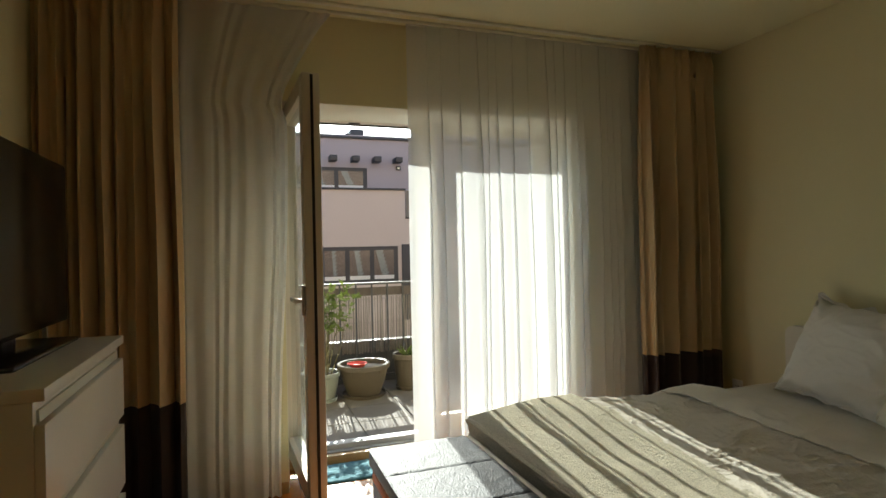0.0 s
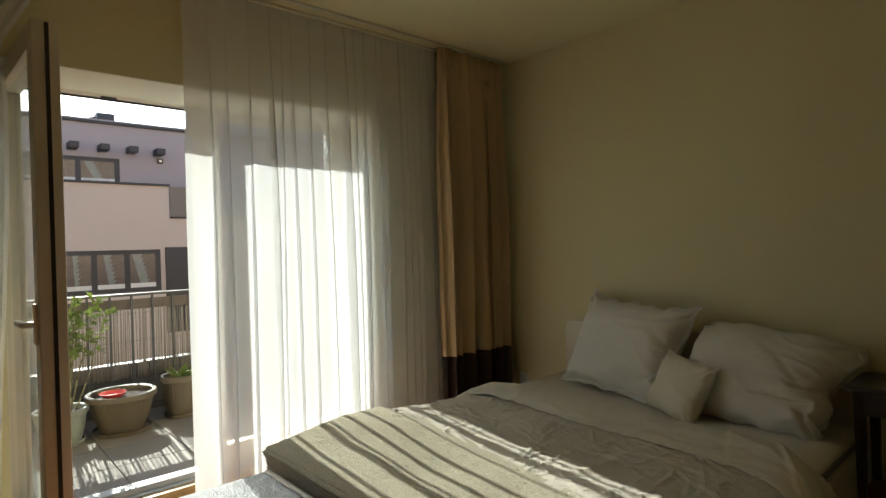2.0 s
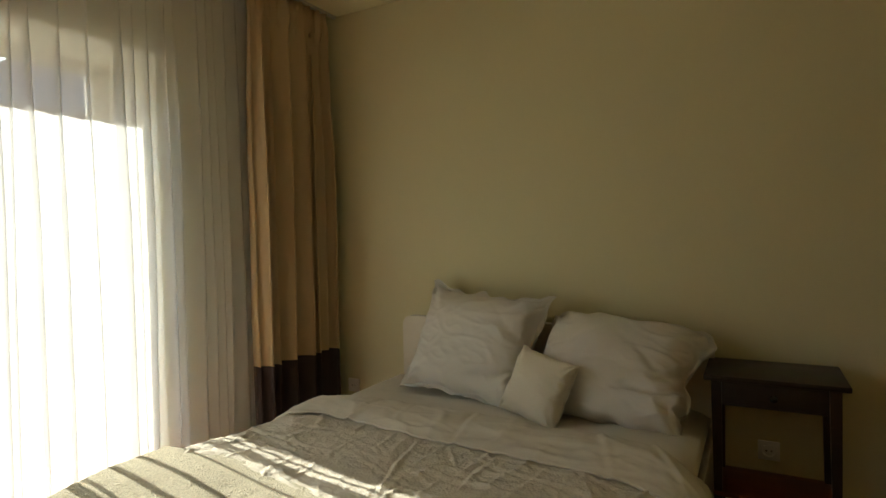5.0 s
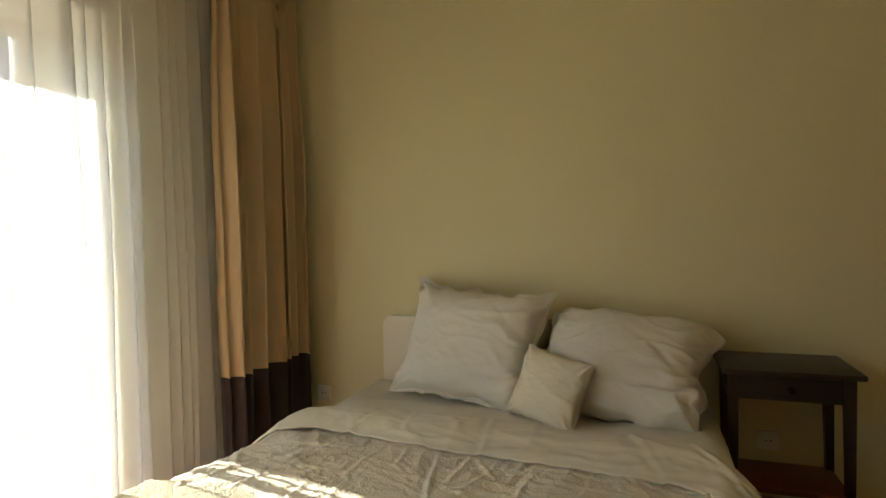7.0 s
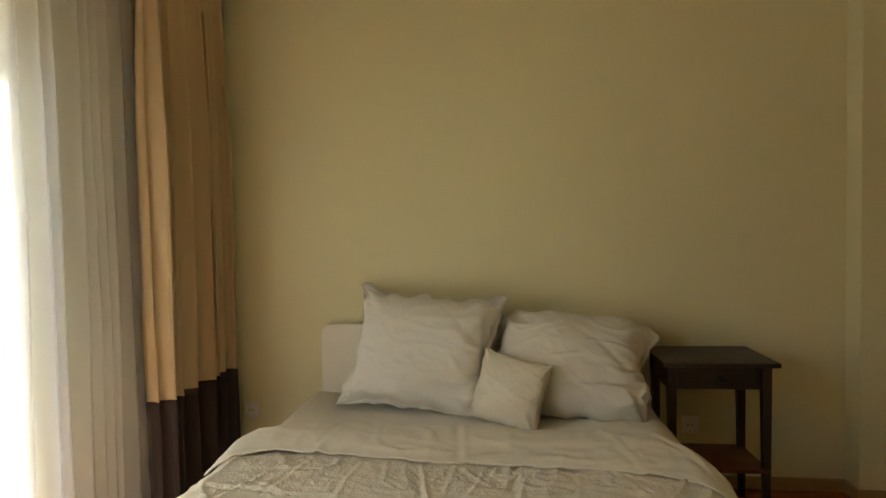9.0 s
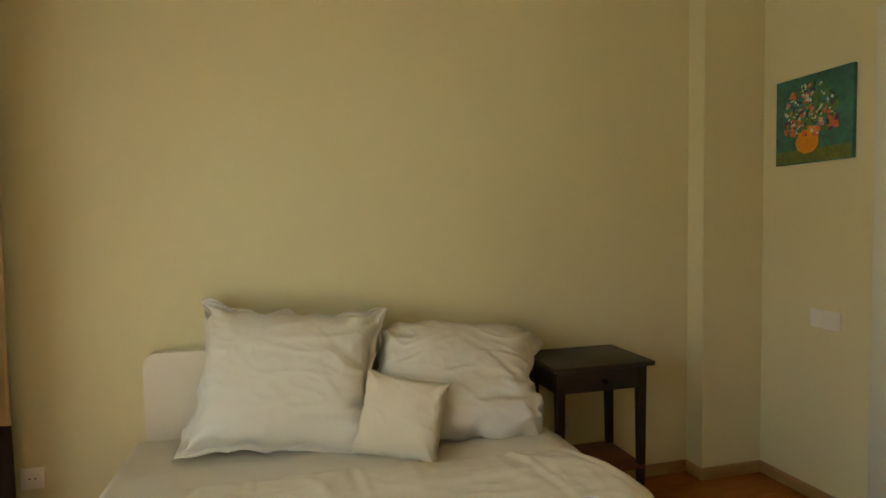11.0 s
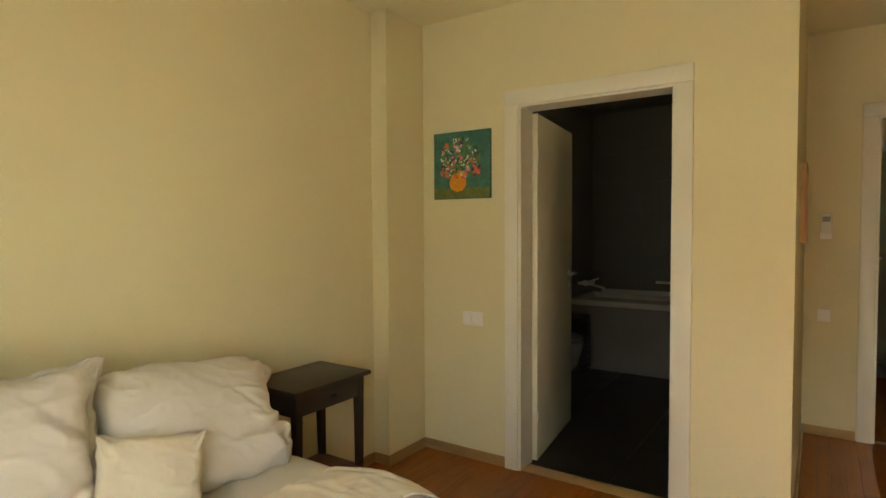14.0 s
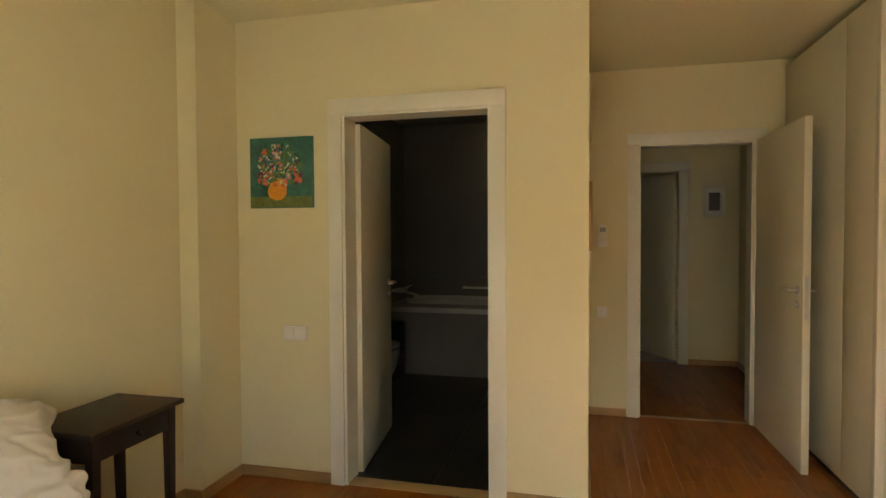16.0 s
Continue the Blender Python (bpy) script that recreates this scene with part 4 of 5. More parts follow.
solo("terrace_parapet", boxm(-2.8, 6.8, 5.50, 5.60, 0.0455, 0.44), DARKMET, "low dark parapet behind the railing", "parapet", kind="structure", smooth=None)


def pot(name, at, r, h, material, label, ribs=True):
    t = thing(name, at, label, "plant pot", "terrace pots")
    foot = 0.58 if r > 0.18 else 0.68
    prof = [(0.001, 0.012), (r * foot, 0.012), (r * (foot + 0.04), 0.02), (r * (foot + 0.92) * 0.52, h * 0.40), (r * 0.92, h * 0.82), (r * 0.93, h * 0.84), (r, h * 0.86), (r * 1.01, h * 0.98), (r * 0.97, h), (r * 0.88, h * 0.985), (r * 0.86, h * 0.85)]
    part("body", lathe(bmesh.new(), prof, at, 40), material, t, "", 40)
    part("soil", lathe(bmesh.new(), [(0.001, h * 0.86), (r * 0.5, h * 0.865), (r * 0.865, h * 0.85)], at, 24), SOIL, t, "dark potting soil", 180)
    part("saucer", lathe(bmesh.new(), [(0.001, 0.001), (r * 0.80, 0.001), (r * 0.86, 0.028), (r * 0.83, 0.03), (r * 0.79, 0.011), (0.001, 0.011)], at, 36), material, t)
    if ribs:
        for k in range(10):
            a = 2 * math.pi * k / 10 + 0.2
            c, s = math.cos(a), math.sin(a)
            part("rib", cyl(bmesh.new(), (at[0] + r * (foot + 0.04) * c, at[1] + r * (foot + 0.04) * s, at[2] + 0.03), (at[0] + r * 0.915 * c, at[1] + r * 0.915 * s, at[2] + h * 0.82), 0.004, 0.005, 6), material, t)
    return t


P1, P2, P3 = (1.287, 5.05, TZ), (0.93, 5.02, TZ), (1.70, 5.14, TZ)
pot("large_pot", P1, 0.218, 0.275, CLAY, "wide taupe plastic pot with a red dish on its soil")
pot("small_pot", P2, 0.155, 0.235, CLAYG, "round grey-green pot holding a tall leafy shrub", False)
pot("medium_pot", P3, 0.135, 0.31, CLAY, "taupe pot with young broad-leaved plants")
RED = mat("red plastic", (0.55, 0.05, 0.03), 0.4)
bm = lathe(bmesh.new(), [(0.001, 0.002), (0.06, 0.002), (0.085, 0.03), (0.082, 0.03), (0.058, 0.008), (0.001, 0.008)], (1.235, 5.06, TZ + 0.243), 28)
solo("plant_dish", bm, RED, "shallow red plastic dish lying in the pot", "dish", at=(1.235, 5.06, TZ + 0.24))


def leaf_mesh(bm, p, d, n, size, wide=0.5):
    d = d.normalized()
    s = d.cross(n).normalized() * size * wide
    up = s.cross(d).normalized() * size * 0.12
    a = bm.verts.new(p)
    b = bm.verts.new(p + d * size * 0.45 + s * 0.5 + up)
    c = bm.verts.new(p + d * size)
    e = bm.verts.new(p + d * size * 0.45 - s * 0.5 + up)
    m_ = bm.verts.new(p + d * size * 0.5)
    bm.faces.new((a, b, m_))
    bm.faces.new((b, c, m_))
    bm.faces.new((c, e, m_))
    bm.faces.new((e, a, m_))


def shrub(at, height, stems, seed, label):
    t = thing("shrub", at, label, "shrub")
    r = random.Random(seed)
    lv = bmesh.new()
    for s in range(stems):
        bm = bmesh.new()
        p = Vector(at) + Vector((r.uniform(-0.04, 0.04), r.uniform(-0.04, 0.04), 0))
        lean = Vector((r.uniform(-0.06, 0.26), r.uniform(-0.10, 0.10), 1.0))
        hh = height * r.uniform(0.72, 1.0)
        n_ = 7
        for k in range(n_):
            q = p + lean * hh / n_ + Vector((r.uniform(-0.012, 0.012), r.uniform(-0.012, 0.012), 0))
            cyl(bm, p, q, 0.005 * (1 - k / n_) + 0.0012, 0.005 * (1 - (k + 1) / n_) + 0.001, 6)
            if k > 2:
                for c in range((0, 0, 0, 1, 2, 5, 9)[k] if s % 3 else (0, 0, 0, 2, 4, 4, 4)[k]):
                    b0 = p.lerp(q, r.random())
                    dd = Vector((r.uniform(-1, 1), r.uniform(-1, 1), r.uniform(-0.1, 0.9))).normalized()
                    ln = r.uniform(0.03, 0.11)
                    b1 = b0 + dd * ln
                    cyl(bm, b0, b1, 0.0013, 0.0007, 4)
                    for _ in range(r.randint(3, 5)):
                        pp = b0.lerp(b1, r.uniform(0.3, 1.05))
                        d2 = (dd + Vector((r.uniform(-1, 1), r.uniform(-1, 1), r.uniform(-0.6, 0.8)))).normalized()
                        leaf_mesh(lv, pp, d2, Vector((r.uniform(-1, 1), r.uniform(-1, 1), 1)), r.uniform(0.032, 0.062), 0.62)
            p = q
        part("stem", bm, STEM, t, "", 180)
    part("foliage", lv, LEAF, t, "small bright green leaves", None)
    return t


shrub((1.0, 5.03, TZ + 0.20), 0.76, 6, 3, "tall airy green shrub in the grey pot")
t = thing("young_plant", (1.69, 5.13, TZ + 0.265), "young plant with broad yellow-green leaves", "plant")
r = random.Random(2)
for k in range(9):
    bm = bmesh.new()
    a = r.uniform(0, 6.28)
    d = Vector((math.cos(a), math.sin(a), r.uniform(0.5, 1.6)))
    leaf_mesh(bm, Vector((1.69, 5.13, TZ + 0.262)) + d * 0.01, d, Vector((0, 0, 1)) if k % 2 else Vector((1, 0, 0.4)), r.uniform(0.09, 0.15), 0.42)
    part("leaf", bm, LEAF, t, "", None)
bm = bmesh.new()
for k in range(60):
    a, b = r.uniform(0, 6.28), r.uniform(0, 0.06)
    leaf_mesh(bm, Vector((1.75 + b * math.cos(a), 5.11 + b * math.sin(a), TZ + 0.26 + r.uniform(0, 0.08))), Vector((math.cos(a), math.sin(a), 0.7)), Vector((0, 0, 1)), r.uniform(0.02, 0.04))
part("small_leaves", bm, LEAF, t, "", None)

# ---- house across the court ----
hs = thing("apartment_house", (4.0, 15.0, -3.2), "rendered apartment house with a set-back lilac upper storey", "house")
part("lower_wall", boxm(-18, 4.48, 15.0, 19.0, -3.2, 2.88), FACADE, hs)
part("lower_wall", boxm(4.4805, 24, 15.0, 19.0, -3.2, 2.12), FACADE, hs)
part("coping", boxm(-18, 4.50, 14.95, 15.3, 2.8805, 2.93, 0.01), DARKMET, hs, "dark metal parapet coping")
part("coping", boxm(4.505, 24, 14.95, 15.3, 2.1205, 2.16, 0.01), DARKMET, hs, "dark metal parapet coping")
part("balustrade", boxm(4.51, 24, 15.05, 15.07, 2.17, 2.88), OUTGLASS, hs, "pale glass balustrade")
UY = 16.4
part("upper_wall", boxm(-18, 24, UY, 20.0, 2.1615, 4.49), FACADE2, hs)
part("roof_edge", boxm(-18.1, 24.1, UY - 0.06, 20.1, 4.4905, 4.56, 0.01), DARKMET, hs, "dark roof edge")
part("roof_slab", boxm(-18, 24, UY - 0.02, 20.0, 4.5605, 4.60), FACADE2, hs)


# brown and pale colours that draw the reflected pattern into the panes
REFL_BROWN = mat("brown reflected house front", (0.13, 0.085, 0.065), 0.8, 0.4, 9, 40, 0.3, stretch=(1, 1, 4))
PALE_SLANT = mat("pale slanted strip", (0.22, 0.21, 0.20), 0.9, 0.3, 6)


def house_window(x0, x1, z0, z1, y, panes):
    w = part("window", boxm(x0, x1, y - 0.03, y + 0.02, z0, z1), DARKMET, hs, "dark framed window")
    step = (x1 - x0 - 0.08) / panes
    for k in range(panes):
        a = x0 + 0.08 + k * step
        b = a + step - 0.12
        part("pane", boxm(a, b, y - 0.036, y - 0.0335, z0 + 0.10, z1 - 0.10), GLASS, w, "clear pane")
        # the mirrored brown front opposite, put in as a coloured sheet
        part("blind", boxm(a, b, y - 0.0325, y - 0.0305, z0 + 0.10, z1 - 0.10), REFL_BROWN, w, "brown sheet behind the pane, coloured as the reflected house front")
        bm = bmesh.new()
        n_ = 8
        for j in range(n_):
            q0, q1 = j / n_, (j + 1) / n_
            h_ = z1 - z0 - 0.2
            e0, e1 = (b - a) * (0.62 - (0.1 + 0.2 * k) * q0), (b - a) * (0.62 - (0.1 + 0.2 * k) * q1)
            za, zb = z0 + 0.10 + h_ * q0, z0 + 0.10 + h_ * q1
            cs = [(a + e0 * 0.7, za), (a + e0 * 0.7 + 0.05 + 0.05 * k, za), (a + e1 * 0.7 + 0.12 + 0.05 * k, zb), (a + e1 * 0.7, zb)]
            bm.faces.new([bm.verts.new((cx_, y - 0.0330, cz_)) for cx_, cz_ in cs])
        part("tied_curtain", bm, PALE_SLANT, w, "slanted pale strip behind the pane")
        part("inner_sill", boxm(a, a + step - 0.12, y - 0.042, y - 0.0365, z0 + 0.10, z0 + 0.20), mat("white sill strip", (0.6, 0.58, 0.55), 0.7), w, "white strip along the foot of the pane")


house_window(2.22, 4.25, 0.42, 1.385, 15.0, 3)
house_window(-3.2, -1.2, 0.42, 1.385, 15.0, 3)
house_window(7.2, 9.2, 0.42, 1.385, 15.0, 3)
part("dark_door", boxm(4.36, 5.4, 14.96, 15.02, -0.6, 1.43, 0.01), DARKMET, hs, "dark panel door")
house_window(1.2, 3.75, 2.95, 3.66, UY, 3)
house_window(-4.2, -1.6, 2.95, 3.66, UY, 3)
for x in (2.65, 3.28, 3.90, 4.52):
    part("spout_box", boxm(x, x + 0.20, UY - 0.42, UY, 3.80, 3.95, 0.01), DARKMET, hs, "dark projecting box lamp")
part("wall_lamp", boxm(4.62, 4.76, UY - 0.05, UY, 3.62, 3.74, 0.01), DARKMET, hs)
part("lamp_lens", boxm(4.655, 4.725, UY - 0.055, UY - 0.0502, 3.652, 3.708), WHITE, hs)
part("gable_block", boxm(6.8, 30, 20.2, 27.0, -3.2, 5.1), FACADE2, hs)
bm = bmesh.new()
vs = [bm.verts.new(p) for p in ((6.5, 20.1, 5.1), (10.7, 20.1, 7.6), (30, 20.1, 7.6), (30, 20.1, 5.1), (6.5, 27, 5.1), (10.7, 27, 7.6), (30, 27, 7.6), (30, 27, 5.1))]
for q in ((0, 1, 2, 3), (7, 6, 5, 4), (0, 4, 5, 1), (1, 5, 6, 2), (2, 6, 7, 3), (0, 3, 7, 4)):
    bm.faces.new([vs[i] for i in q])
part("sloped_roof", bm, FACADE2, hs, "grey sloped roof behind", None)
bm = boxm(3.45, 3.85, 17.2, 17.7, 4.60, 4.95, 0.02)
cyl(bm, (3.42, 17.45, 4.60), (3.42, 17.45, 4.85), 0.10, seg=12)
part("roof_vent", bm, DARKMET, hs, "grey roof vent box")

# ---- bathroom ----
tub = thing("bathtub", (2.4, -2.75, 0), "white built-in bathtub with a tiled front", "bathtub")
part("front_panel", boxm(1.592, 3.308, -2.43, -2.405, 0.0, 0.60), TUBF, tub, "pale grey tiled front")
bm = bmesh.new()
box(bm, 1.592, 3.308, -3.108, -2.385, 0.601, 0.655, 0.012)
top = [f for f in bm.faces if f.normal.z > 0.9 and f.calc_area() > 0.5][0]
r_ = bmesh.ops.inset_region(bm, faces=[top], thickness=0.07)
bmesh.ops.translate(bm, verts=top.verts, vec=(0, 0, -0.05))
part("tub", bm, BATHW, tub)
part("tub_back_rim", boxm(1.7, 3.2, -3.105, -3.06, 0.656, 0.70, 0.01), BATHW, tub)
gb = thing("grab_bar", (2.5, -3.1, 0.79), "chrome grab bar on the bathroom wall", "grab bar")
part("bar", cyl(bmesh.new(), (2.64, -3.04, 0.79), (2.10, -3.04, 0.79), 0.012, seg=14), CHROME, gb)
for x in (2.62, 2.12):
    part("bracket", cyl(bmesh.new(), (x, -3.109, 0.79), (x, -3.04, 0.79), 0.014, seg=14), CHROME, gb)
fc = thing("bath_mixer", (3.28, -2.75, 0.78), "chrome bath mixer tap on the side wall", "tap")
bm = cyl(bmesh.new(), (3.22, -2.86, 0.78), (3.22, -2.64, 0.78), 0.022, seg=14)
cyl(bm, (3.309, -2.82, 0.78), (3.22, -2.82, 0.78), 0.016, seg=12)
cyl(bm, (3.309, -2.68, 0.78), (3.22, -2.68, 0.78), 0.016, seg=12)
part("valve_body", bm, CHROME, fc)
part("spout", cyl(bmesh.new(), (3.22, -2.75, 0.77), (3.06, -2.75, 0.735), 0.012, seg=12), CHROME, fc)
part("lever", cyl(bmesh.new(), (3.21, -2.75, 0.80), (3.12, -2.75, 0.83), 0.008, seg=12), CHROME, fc)
wc = thing("toilet", (3.1, -1.75, 0), "white wall-hung toilet behind the open door", "toilet")
bm = bmesh.new()
lathe(bm, [(0.001, 0.10), (0.10, 0.10), (0.15, 0.18), (0.185, 0.33), (0.19, 0.39), (0.001, 0.40)], (0, 0, 0), 32)
for v in bm.verts:
    v.co.x = v.co.x * 1.25 + 3.15
    v.co.y += -1.72
part("bowl", bm, BATHW, wc)
bm = lathe(bmesh.new(), [(0.001, 0.402), (0.19, 0.402), (0.195, 0.412), (0.19, 0.425), (0.001, 0.43)], (0, 0, 0), 32)
for v in bm.verts:
    v.co.x = v.co.x * 1.23 + 3.15
    v.co.y += -1.72
part("lid", bm, BATHW, wc)
bk = thing("laundry_basket", (3.2, -2.22, 0), "dark slatted basket beside the tub", "basket")
for k in range(9):
    part("slat", boxm(3.075, 3.30, -2.39, -2.08, 0.02 + k * 0.055, 0.06 + k * 0.055, 0.004), BLACKWD, bk)
part("core", boxm(3.085, 3.29, -2.38, -2.09, 0.0, 0.52), GASKET, bk)
lampm = bpy.data.materials.new("lit opal glass")
lampm.use_nodes = True
lb = lampm.node_tree.nodes["Principled BSDF"]
lb.inputs["Base Color"].default_value = (0.9, 0.85, 0.7, 1)
lb.inputs["Emission Color"].default_value = (1.0, 0.74, 0.33, 1)
lb.inputs["Emission Strength"].default_value = 0.5
la = thing("ceiling_lamp", (2.475, -1.60, CZ), "round opal glass ceiling lamp, faintly lit", "ceiling lamp")
part("base", lathe(bmesh.new(), [(0.001, -0.013), (0.085, -0.013), (0.085, -0.03), (0.001, -0.03)], (2.475, -1.60, CZ), 28), WHITE, la)
part("globe", lathe(bmesh.new(), [(0.085, -0.03)] + [(0.092 * math.cos(a), -0.09 - 0.14 * math.sin(a)) for a in np.linspace(0, 1.56, 10)], (2.475, -1.60, CZ), 32), lampm, la, "opal glass globe", 180)

# ---- small wall things ----
def switch(name, cx, cz, n, place, label):
    t = new(name)
    t.matrix_world = place
    ORIGIN[t] = Vector((0, 0, 0))
    tagged(t, label, "light switch")
    w = 0.071 * n
    part("plate", boxm(-w / 2, w / 2, 0.0, 0.008, -0.04, 0.04, 0.003), PLASTW, t)
    for k in range(n):
        x = -w / 2 + 0.071 * (k + 0.5)
        part("rocker", boxm(x - 0.029, x + 0.029, 0.0081, 0.012, -0.029, 0.029, 0.002), PLASTW, t)
    return t


switch("light_switch", 0, 0, 2, pose(2.94, 0.001, 0.823), "double white light switch beside the bathroom door")
switch("light_switch", 0, 0, 1, pose(1.258, YH + 0.001, 0.775), "single white light switch beside the hall door")


def socket(at, label):
    t = new("wall_socket")
    t.matrix_world = Matrix.Translation(at) @ Matrix.Rotation(radians(90), 4, "Z")
    ORIGIN[t] = Vector((0, 0, 0))
    tagged(t, label, "socket", "white wall sockets")
    part("plate", boxm(-0.04, 0.04, 0.0, 0.009, -0.04, 0.04, 0.003), PLASTW, t)
    bm = lathe(bmesh.new(), [(0.026, 0.0), (0.026, 0.003), (0.022, 0.003), (0.020, -0.006), (0.001, -0.006)], (0, 0, 0), 24)
    bmesh.ops.rotate(bm, verts=bm.verts, matrix=Matrix.Rotation(radians(-90), 3, "X"))
    bmesh.ops.translate(bm, verts=bm.verts, vec=(0, 0.0092, 0))
    part("well", bm, PLASTW, t)
    for x in (-0.0095, 0.0095):
        part("pin_hole", cyl(bmesh.new(), (x, 0.003, 0), (x, 0.0098, 0), 0.0032, seg=8), GASKET, t)


socket((XB - 0.001, 3.205, 0.335), "white wall socket near the drape")
socket((XB - 0.001, 1.035, 0.30), "white wall socket behind the nightstand")

th_ = thing("thermostat", (1.255, YH, 1.345), "slim white remote in its wall holder", "remote control")
part("holder", boxm(1.222, 1.288, YH + 0.001, YH + 0.018, 1.262, 1.36, 0.004), PLASTW, th_)
part("remote", boxm(1.226, 1.284, YH + 0.0185, YH + 0.032, 1.30, 1.428, 0.006), WHITE, th_)
part("display", boxm(1.234, 1.276, YH + 0.0322, YH + 0.033, 1.372, 1.405), mat("grey display", (0.30, 0.32, 0.33), 0.3), th_)
ck = thing("wooden_frame", (XN - 0.02, -0.75, 1.46), "flat pale wooden picture frame on the passage wall", "picture frame")
LW_ = wood("pale wood", (0.50, 0.33, 0.17), (0.38, 0.24, 0.11), 0.5, "z")
for b in ((-0.95, -0.92, 1.26, 1.665), (-0.58, -0.55, 1.26, 1.665), (-0.9195, -0.5805, 1.26, 1.29), (-0.9195, -0.5805, 1.635, 1.665)):
    part("frame_bar", boxm(XN - 0.026, XN - 0.001, b[0], b[1], b[2], b[3], 0.002), LW_, ck)
part("picture_back", boxm(XN - 0.014, XN - 0.001, -0.919, -0.581, 1.2905, 1.6345), LW_, ck)
hp = thing("framed_print", (0.106, -3.40, 1.66), "small dark print in a white frame", "picture")
for b in ((0.005, 0.03, 1.522, 1.832), (0.182, 0.207, 1.522, 1.832), (0.0305, 0.1815, 1.522, 1.547), (0.0305, 0.1815, 1.807, 1.832)):
    part("frame_bar", boxm(b[0], b[1], -3.399, -3.378, b[2], b[3], 0.002), WHITE, hp)
part("mount", boxm(0.0305, 0.1815, -3.399, -3.390, 1.5475, 1.8065), PLASTW, hp)
part("print", boxm(0.055, 0.157, -3.3895, -3.388, 1.585, 1.765), mat("dark print ink", (0.06, 0.055, 0.06), 0.6, 0.3, 30, 60), hp)

# ---- oil painting of flowers ----
px0, px1, pz0, pz1 = 2.818, 3.198, 1.513, 1.90
pt = thing("painting", (3.01, 0.01, 1.70), "small unframed oil painting of flowers in an orange vase", "painting")
part("canvas", boxm(px0, px1, 0.001, 0.020, pz0, pz1, 0.002), mat("teal green oil paint", (0.045, 0.17, 0.13), 0.5, 0.5, 14, 60, 0.6), pt)
part("painted_table", boxm(px0 + 0.004, px1 - 0.004, 0.0201, 0.0212, pz0 + 0.004, pz0 + 0.062), mat("olive oil paint", (0.16, 0.20, 0.05), 0.5, 0.5, 16, 70, 0.6), pt)


def dab(bm, cx, cz, w, h, ang, y=0.0215):
    n = 9
    c, s = math.cos(ang), math.sin(ang)
    ring = []
    for i in range(n):
        a = 2 * math.pi * i / n
        u, v = w * math.cos(a), h * math.sin(a)
        ring.append(bm.verts.new((cx + u * c - v * s, y, cz + u * s + v * c)))
    mid = bm.verts.new((cx, y + 0.002, cz))
    for i in range(n):
        bm.faces.new((ring[i], ring[(i + 1) % n], mid))


OR_ = mat("orange oil paint", (0.75, 0.30, 0.02), 0.5, 0.25, 30, 80, 0.5)
bm = bmesh.new()
vx, vz = 3.03, 1.605
dab(bm, vx, vz, 0.060, 0.052, 0.0)
dab(bm, vx, vz + 0.045, 0.048, 0.028, 0.0, 0.022)
part("painted_vase", bm, OR_, pt, "orange vase")
r = random.Random(11)
for nm, col, cnt, sz in (("white_blossoms", (0.66, 0.70, 0.56), 70, 0.011), ("pink_blossoms", (0.66, 0.26, 0.26), 20, 0.016), ("green_leaves", (0.10, 0.22, 0.06), 90, 0.016), ("purple_blossoms", (0.14, 0.03, 0.10), 18, 0.015), ("red_blossoms", (0.72, 0.16, 0.08), 28, 0.019), ("dark_strokes", (0.02, 0.07, 0.05), 40, 0.012), ("blue_strokes", (0.06, 0.26, 0.30), 36, 0.012)):
    bm = bmesh.new()
    for k in range(cnt):
        a, q = r.uniform(0, 6.28), r.random() ** 0.6
        cx, cz = 3.015 + 0.125 * q * math.cos(a), 1.745 + 0.115 * q * math.sin(a)
        if nm in ("purple_blossoms", "red_blossoms") and k % 2:
            cx, cz = 3.015 + r.choice((-0.105, 0.105)) + r.uniform(-0.025, 0.025), 1.675 + r.uniform(-0.03, 0.05)
        dab(bm, cx, cz, sz * r.uniform(0.6, 1.3), sz * r.uniform(0.4, 0.8), r.uniform(0, 3), 0.0216 + r.uniform(0, 0.0015))
    ob = part(nm, bm, mat(nm.replace("_", " ") + " paint", col, 0.5, 0.3, 40, 90, 0.4), pt)
    ob["kind"] = "stuff"

# ---- floors, laid last ----
fl = thing("floor", (1.4, 0, 0), "warm oak strip parquet with a satin finish", "floor", kind="structure")
rr = random.Random(21)
W_, plank_me = 0.20, {}


def plank_mesh(w, l):
    """One board: three strips of short blocks, with hair joints between them."""
    bm = bmesh.new()
    n = 3 if w > 0.15 else 2 if w > 0.09 else 1
    for k in range(n):
        a, b = -w / 2 + w * k / n, -w / 2 + w * (k + 1) / n
        y = -l / 2
        e = y + rr.uniform(0.12, 0.45)
        while y < l / 2 - 1e-6:
            e = l / 2 if e > l / 2 - 0.06 else e
            g = 0.0004
            box(bm, a + g, b - g, y + g, e - g, -0.015, 0.0)
            y, e = e, e + rr.uniform(0.30, 0.47)
    return mesh_of("plank", bm, PARQ, None)


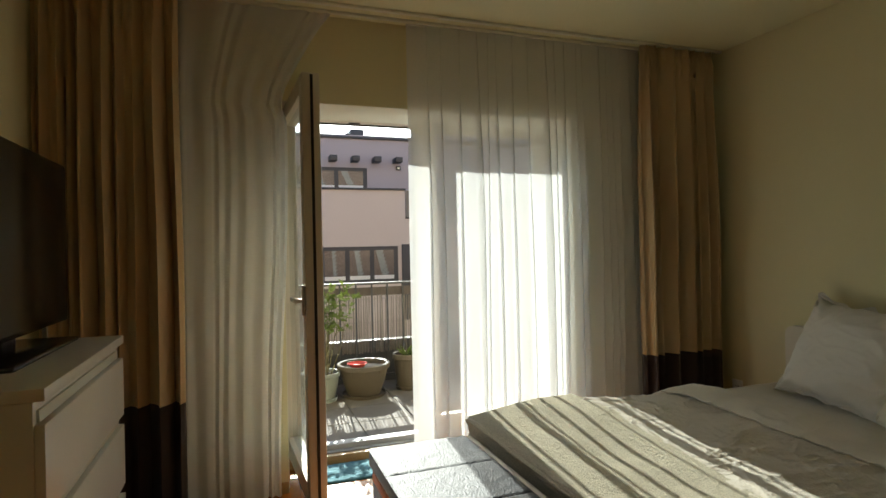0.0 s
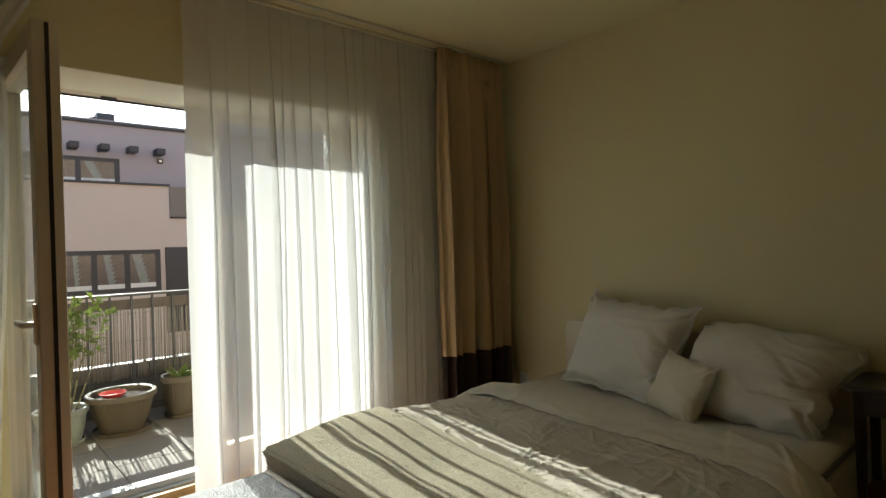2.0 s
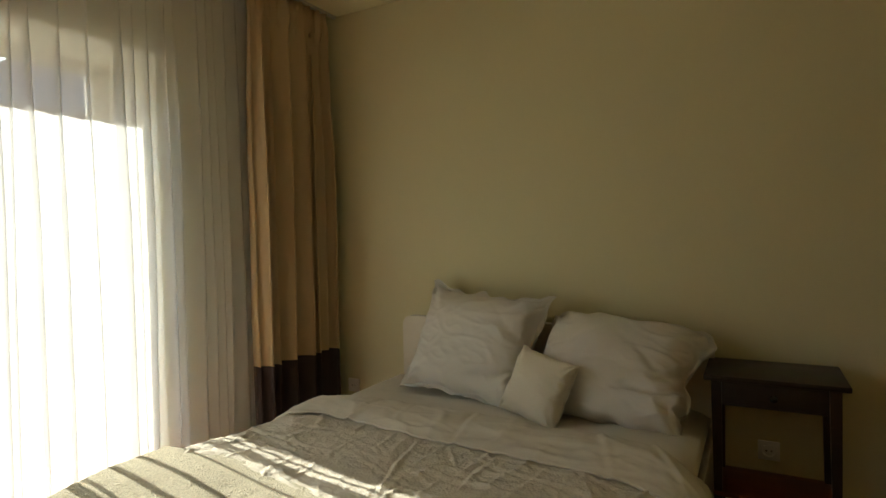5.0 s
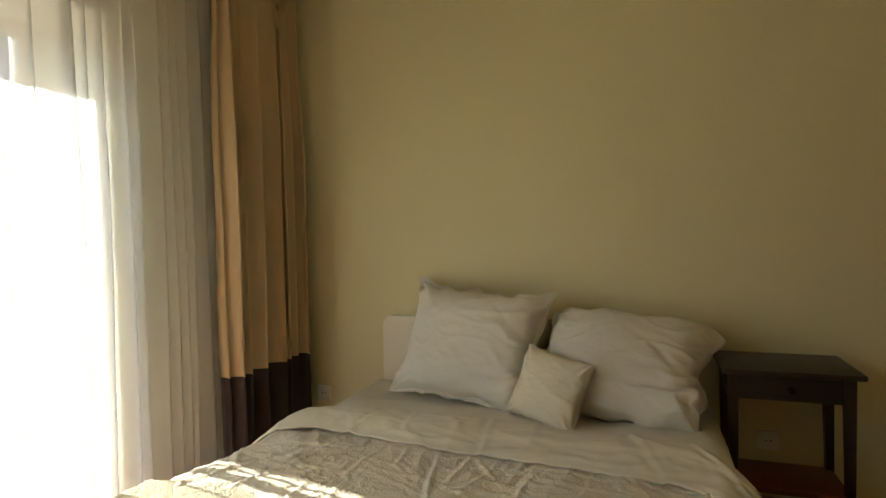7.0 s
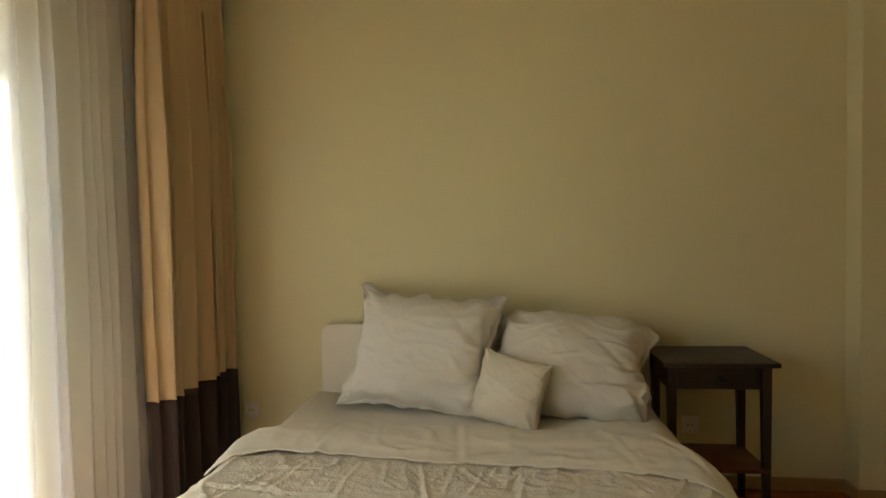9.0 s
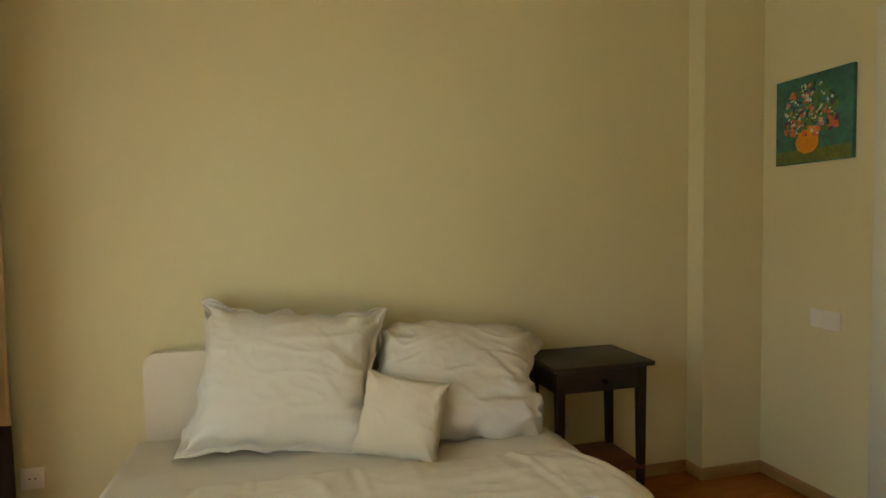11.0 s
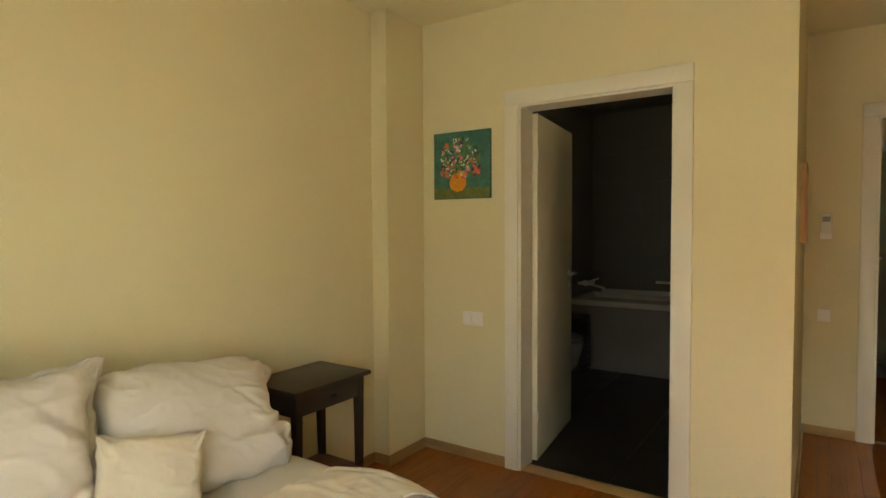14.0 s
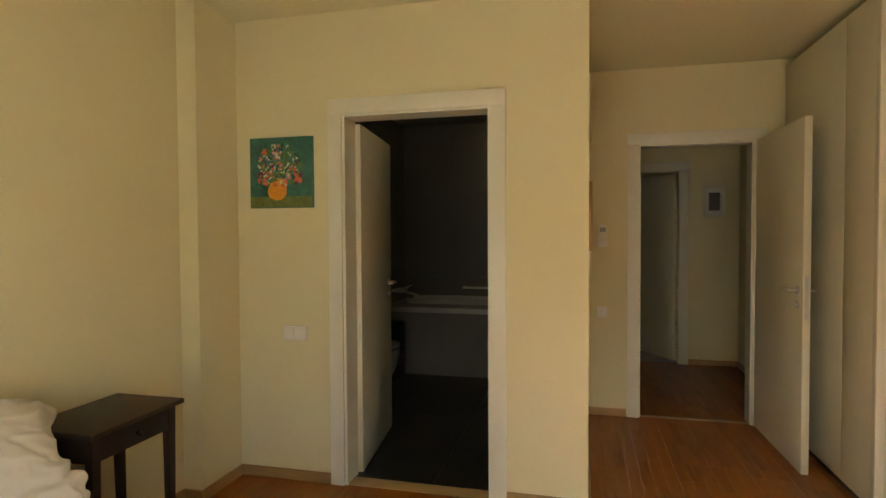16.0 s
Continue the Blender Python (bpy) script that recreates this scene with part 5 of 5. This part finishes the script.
def lay(x0, x1, y0, y1):
    x = x0
    while x < x1 - 1e-4:
        xe = min(x + W_, x1)
        y = y0 - rr.uniform(0, 1.0)
        while y < y1:
            ye = y + 1.22
            a, b = max(y, y0), min(ye, y1)
            if b - a > 0.01:
                key = (round(xe - x, 3), round(b - a, 3), rr.randint(0, 4))
                if key not in plank_me:
                    plank_me[key] = plank_mesh(xe - x - 0.0008, b - a - 0.0008)
                ob = new("plank", plank_me[key])
                ob.parent = fl
                ob.location = ((x + xe) / 2 - 1.4, (a + b) / 2, 0)
            y = ye
        x = xe


lay(XL, XB, 0.0, YW)
lay(XL, XN, YH - 0.06, 0.0)
lay(-0.13, 1.36, -3.46, YH - 0.06)
lay(0.56, 2.34, YW, 3.76)
solo("floor_far_room", boxm(-0.25, 2.1, -5.5, -3.46, -0.0155, 0.0), TILE_G, "pale tiled floor of the far room", "floor", kind="structure", smooth=None)
fb = thing("floor_bathroom", (2.4, -1.6, 0), "anthracite stone tiles", "floor", kind="structure")
tm = mesh_of("tile", boxm(-0.298, 0.298, -0.298, 0.298, -0.0155, -0.001, 0.001, seg=1), TILE_D, None)
for i in range(3):
    for j in range(5):
        ob = new("tile", tm)
        ob.parent = fb
        ob.location = (1.89 + 0.6 * i - 2.4, -0.36 - 0.6 * j + 1.6, 0)
ft = thing("floor_terrace", (1.4, 4.6, TZ), "pale concrete terrace tiles", "terrace", kind="structure")
tm = mesh_of("tile", boxm(-0.198, 0.198, -0.198, 0.198, -0.0145, 0.0, 0.003, seg=1), TERR, None)
for i in range(24):
    for j in range(4):
        ob = new("tile", tm)
        ob.parent = ft
        ob.location = (-2.7 + 0.4 * i - 1.4, 4.125 + 0.4 * j - 4.6, 0)
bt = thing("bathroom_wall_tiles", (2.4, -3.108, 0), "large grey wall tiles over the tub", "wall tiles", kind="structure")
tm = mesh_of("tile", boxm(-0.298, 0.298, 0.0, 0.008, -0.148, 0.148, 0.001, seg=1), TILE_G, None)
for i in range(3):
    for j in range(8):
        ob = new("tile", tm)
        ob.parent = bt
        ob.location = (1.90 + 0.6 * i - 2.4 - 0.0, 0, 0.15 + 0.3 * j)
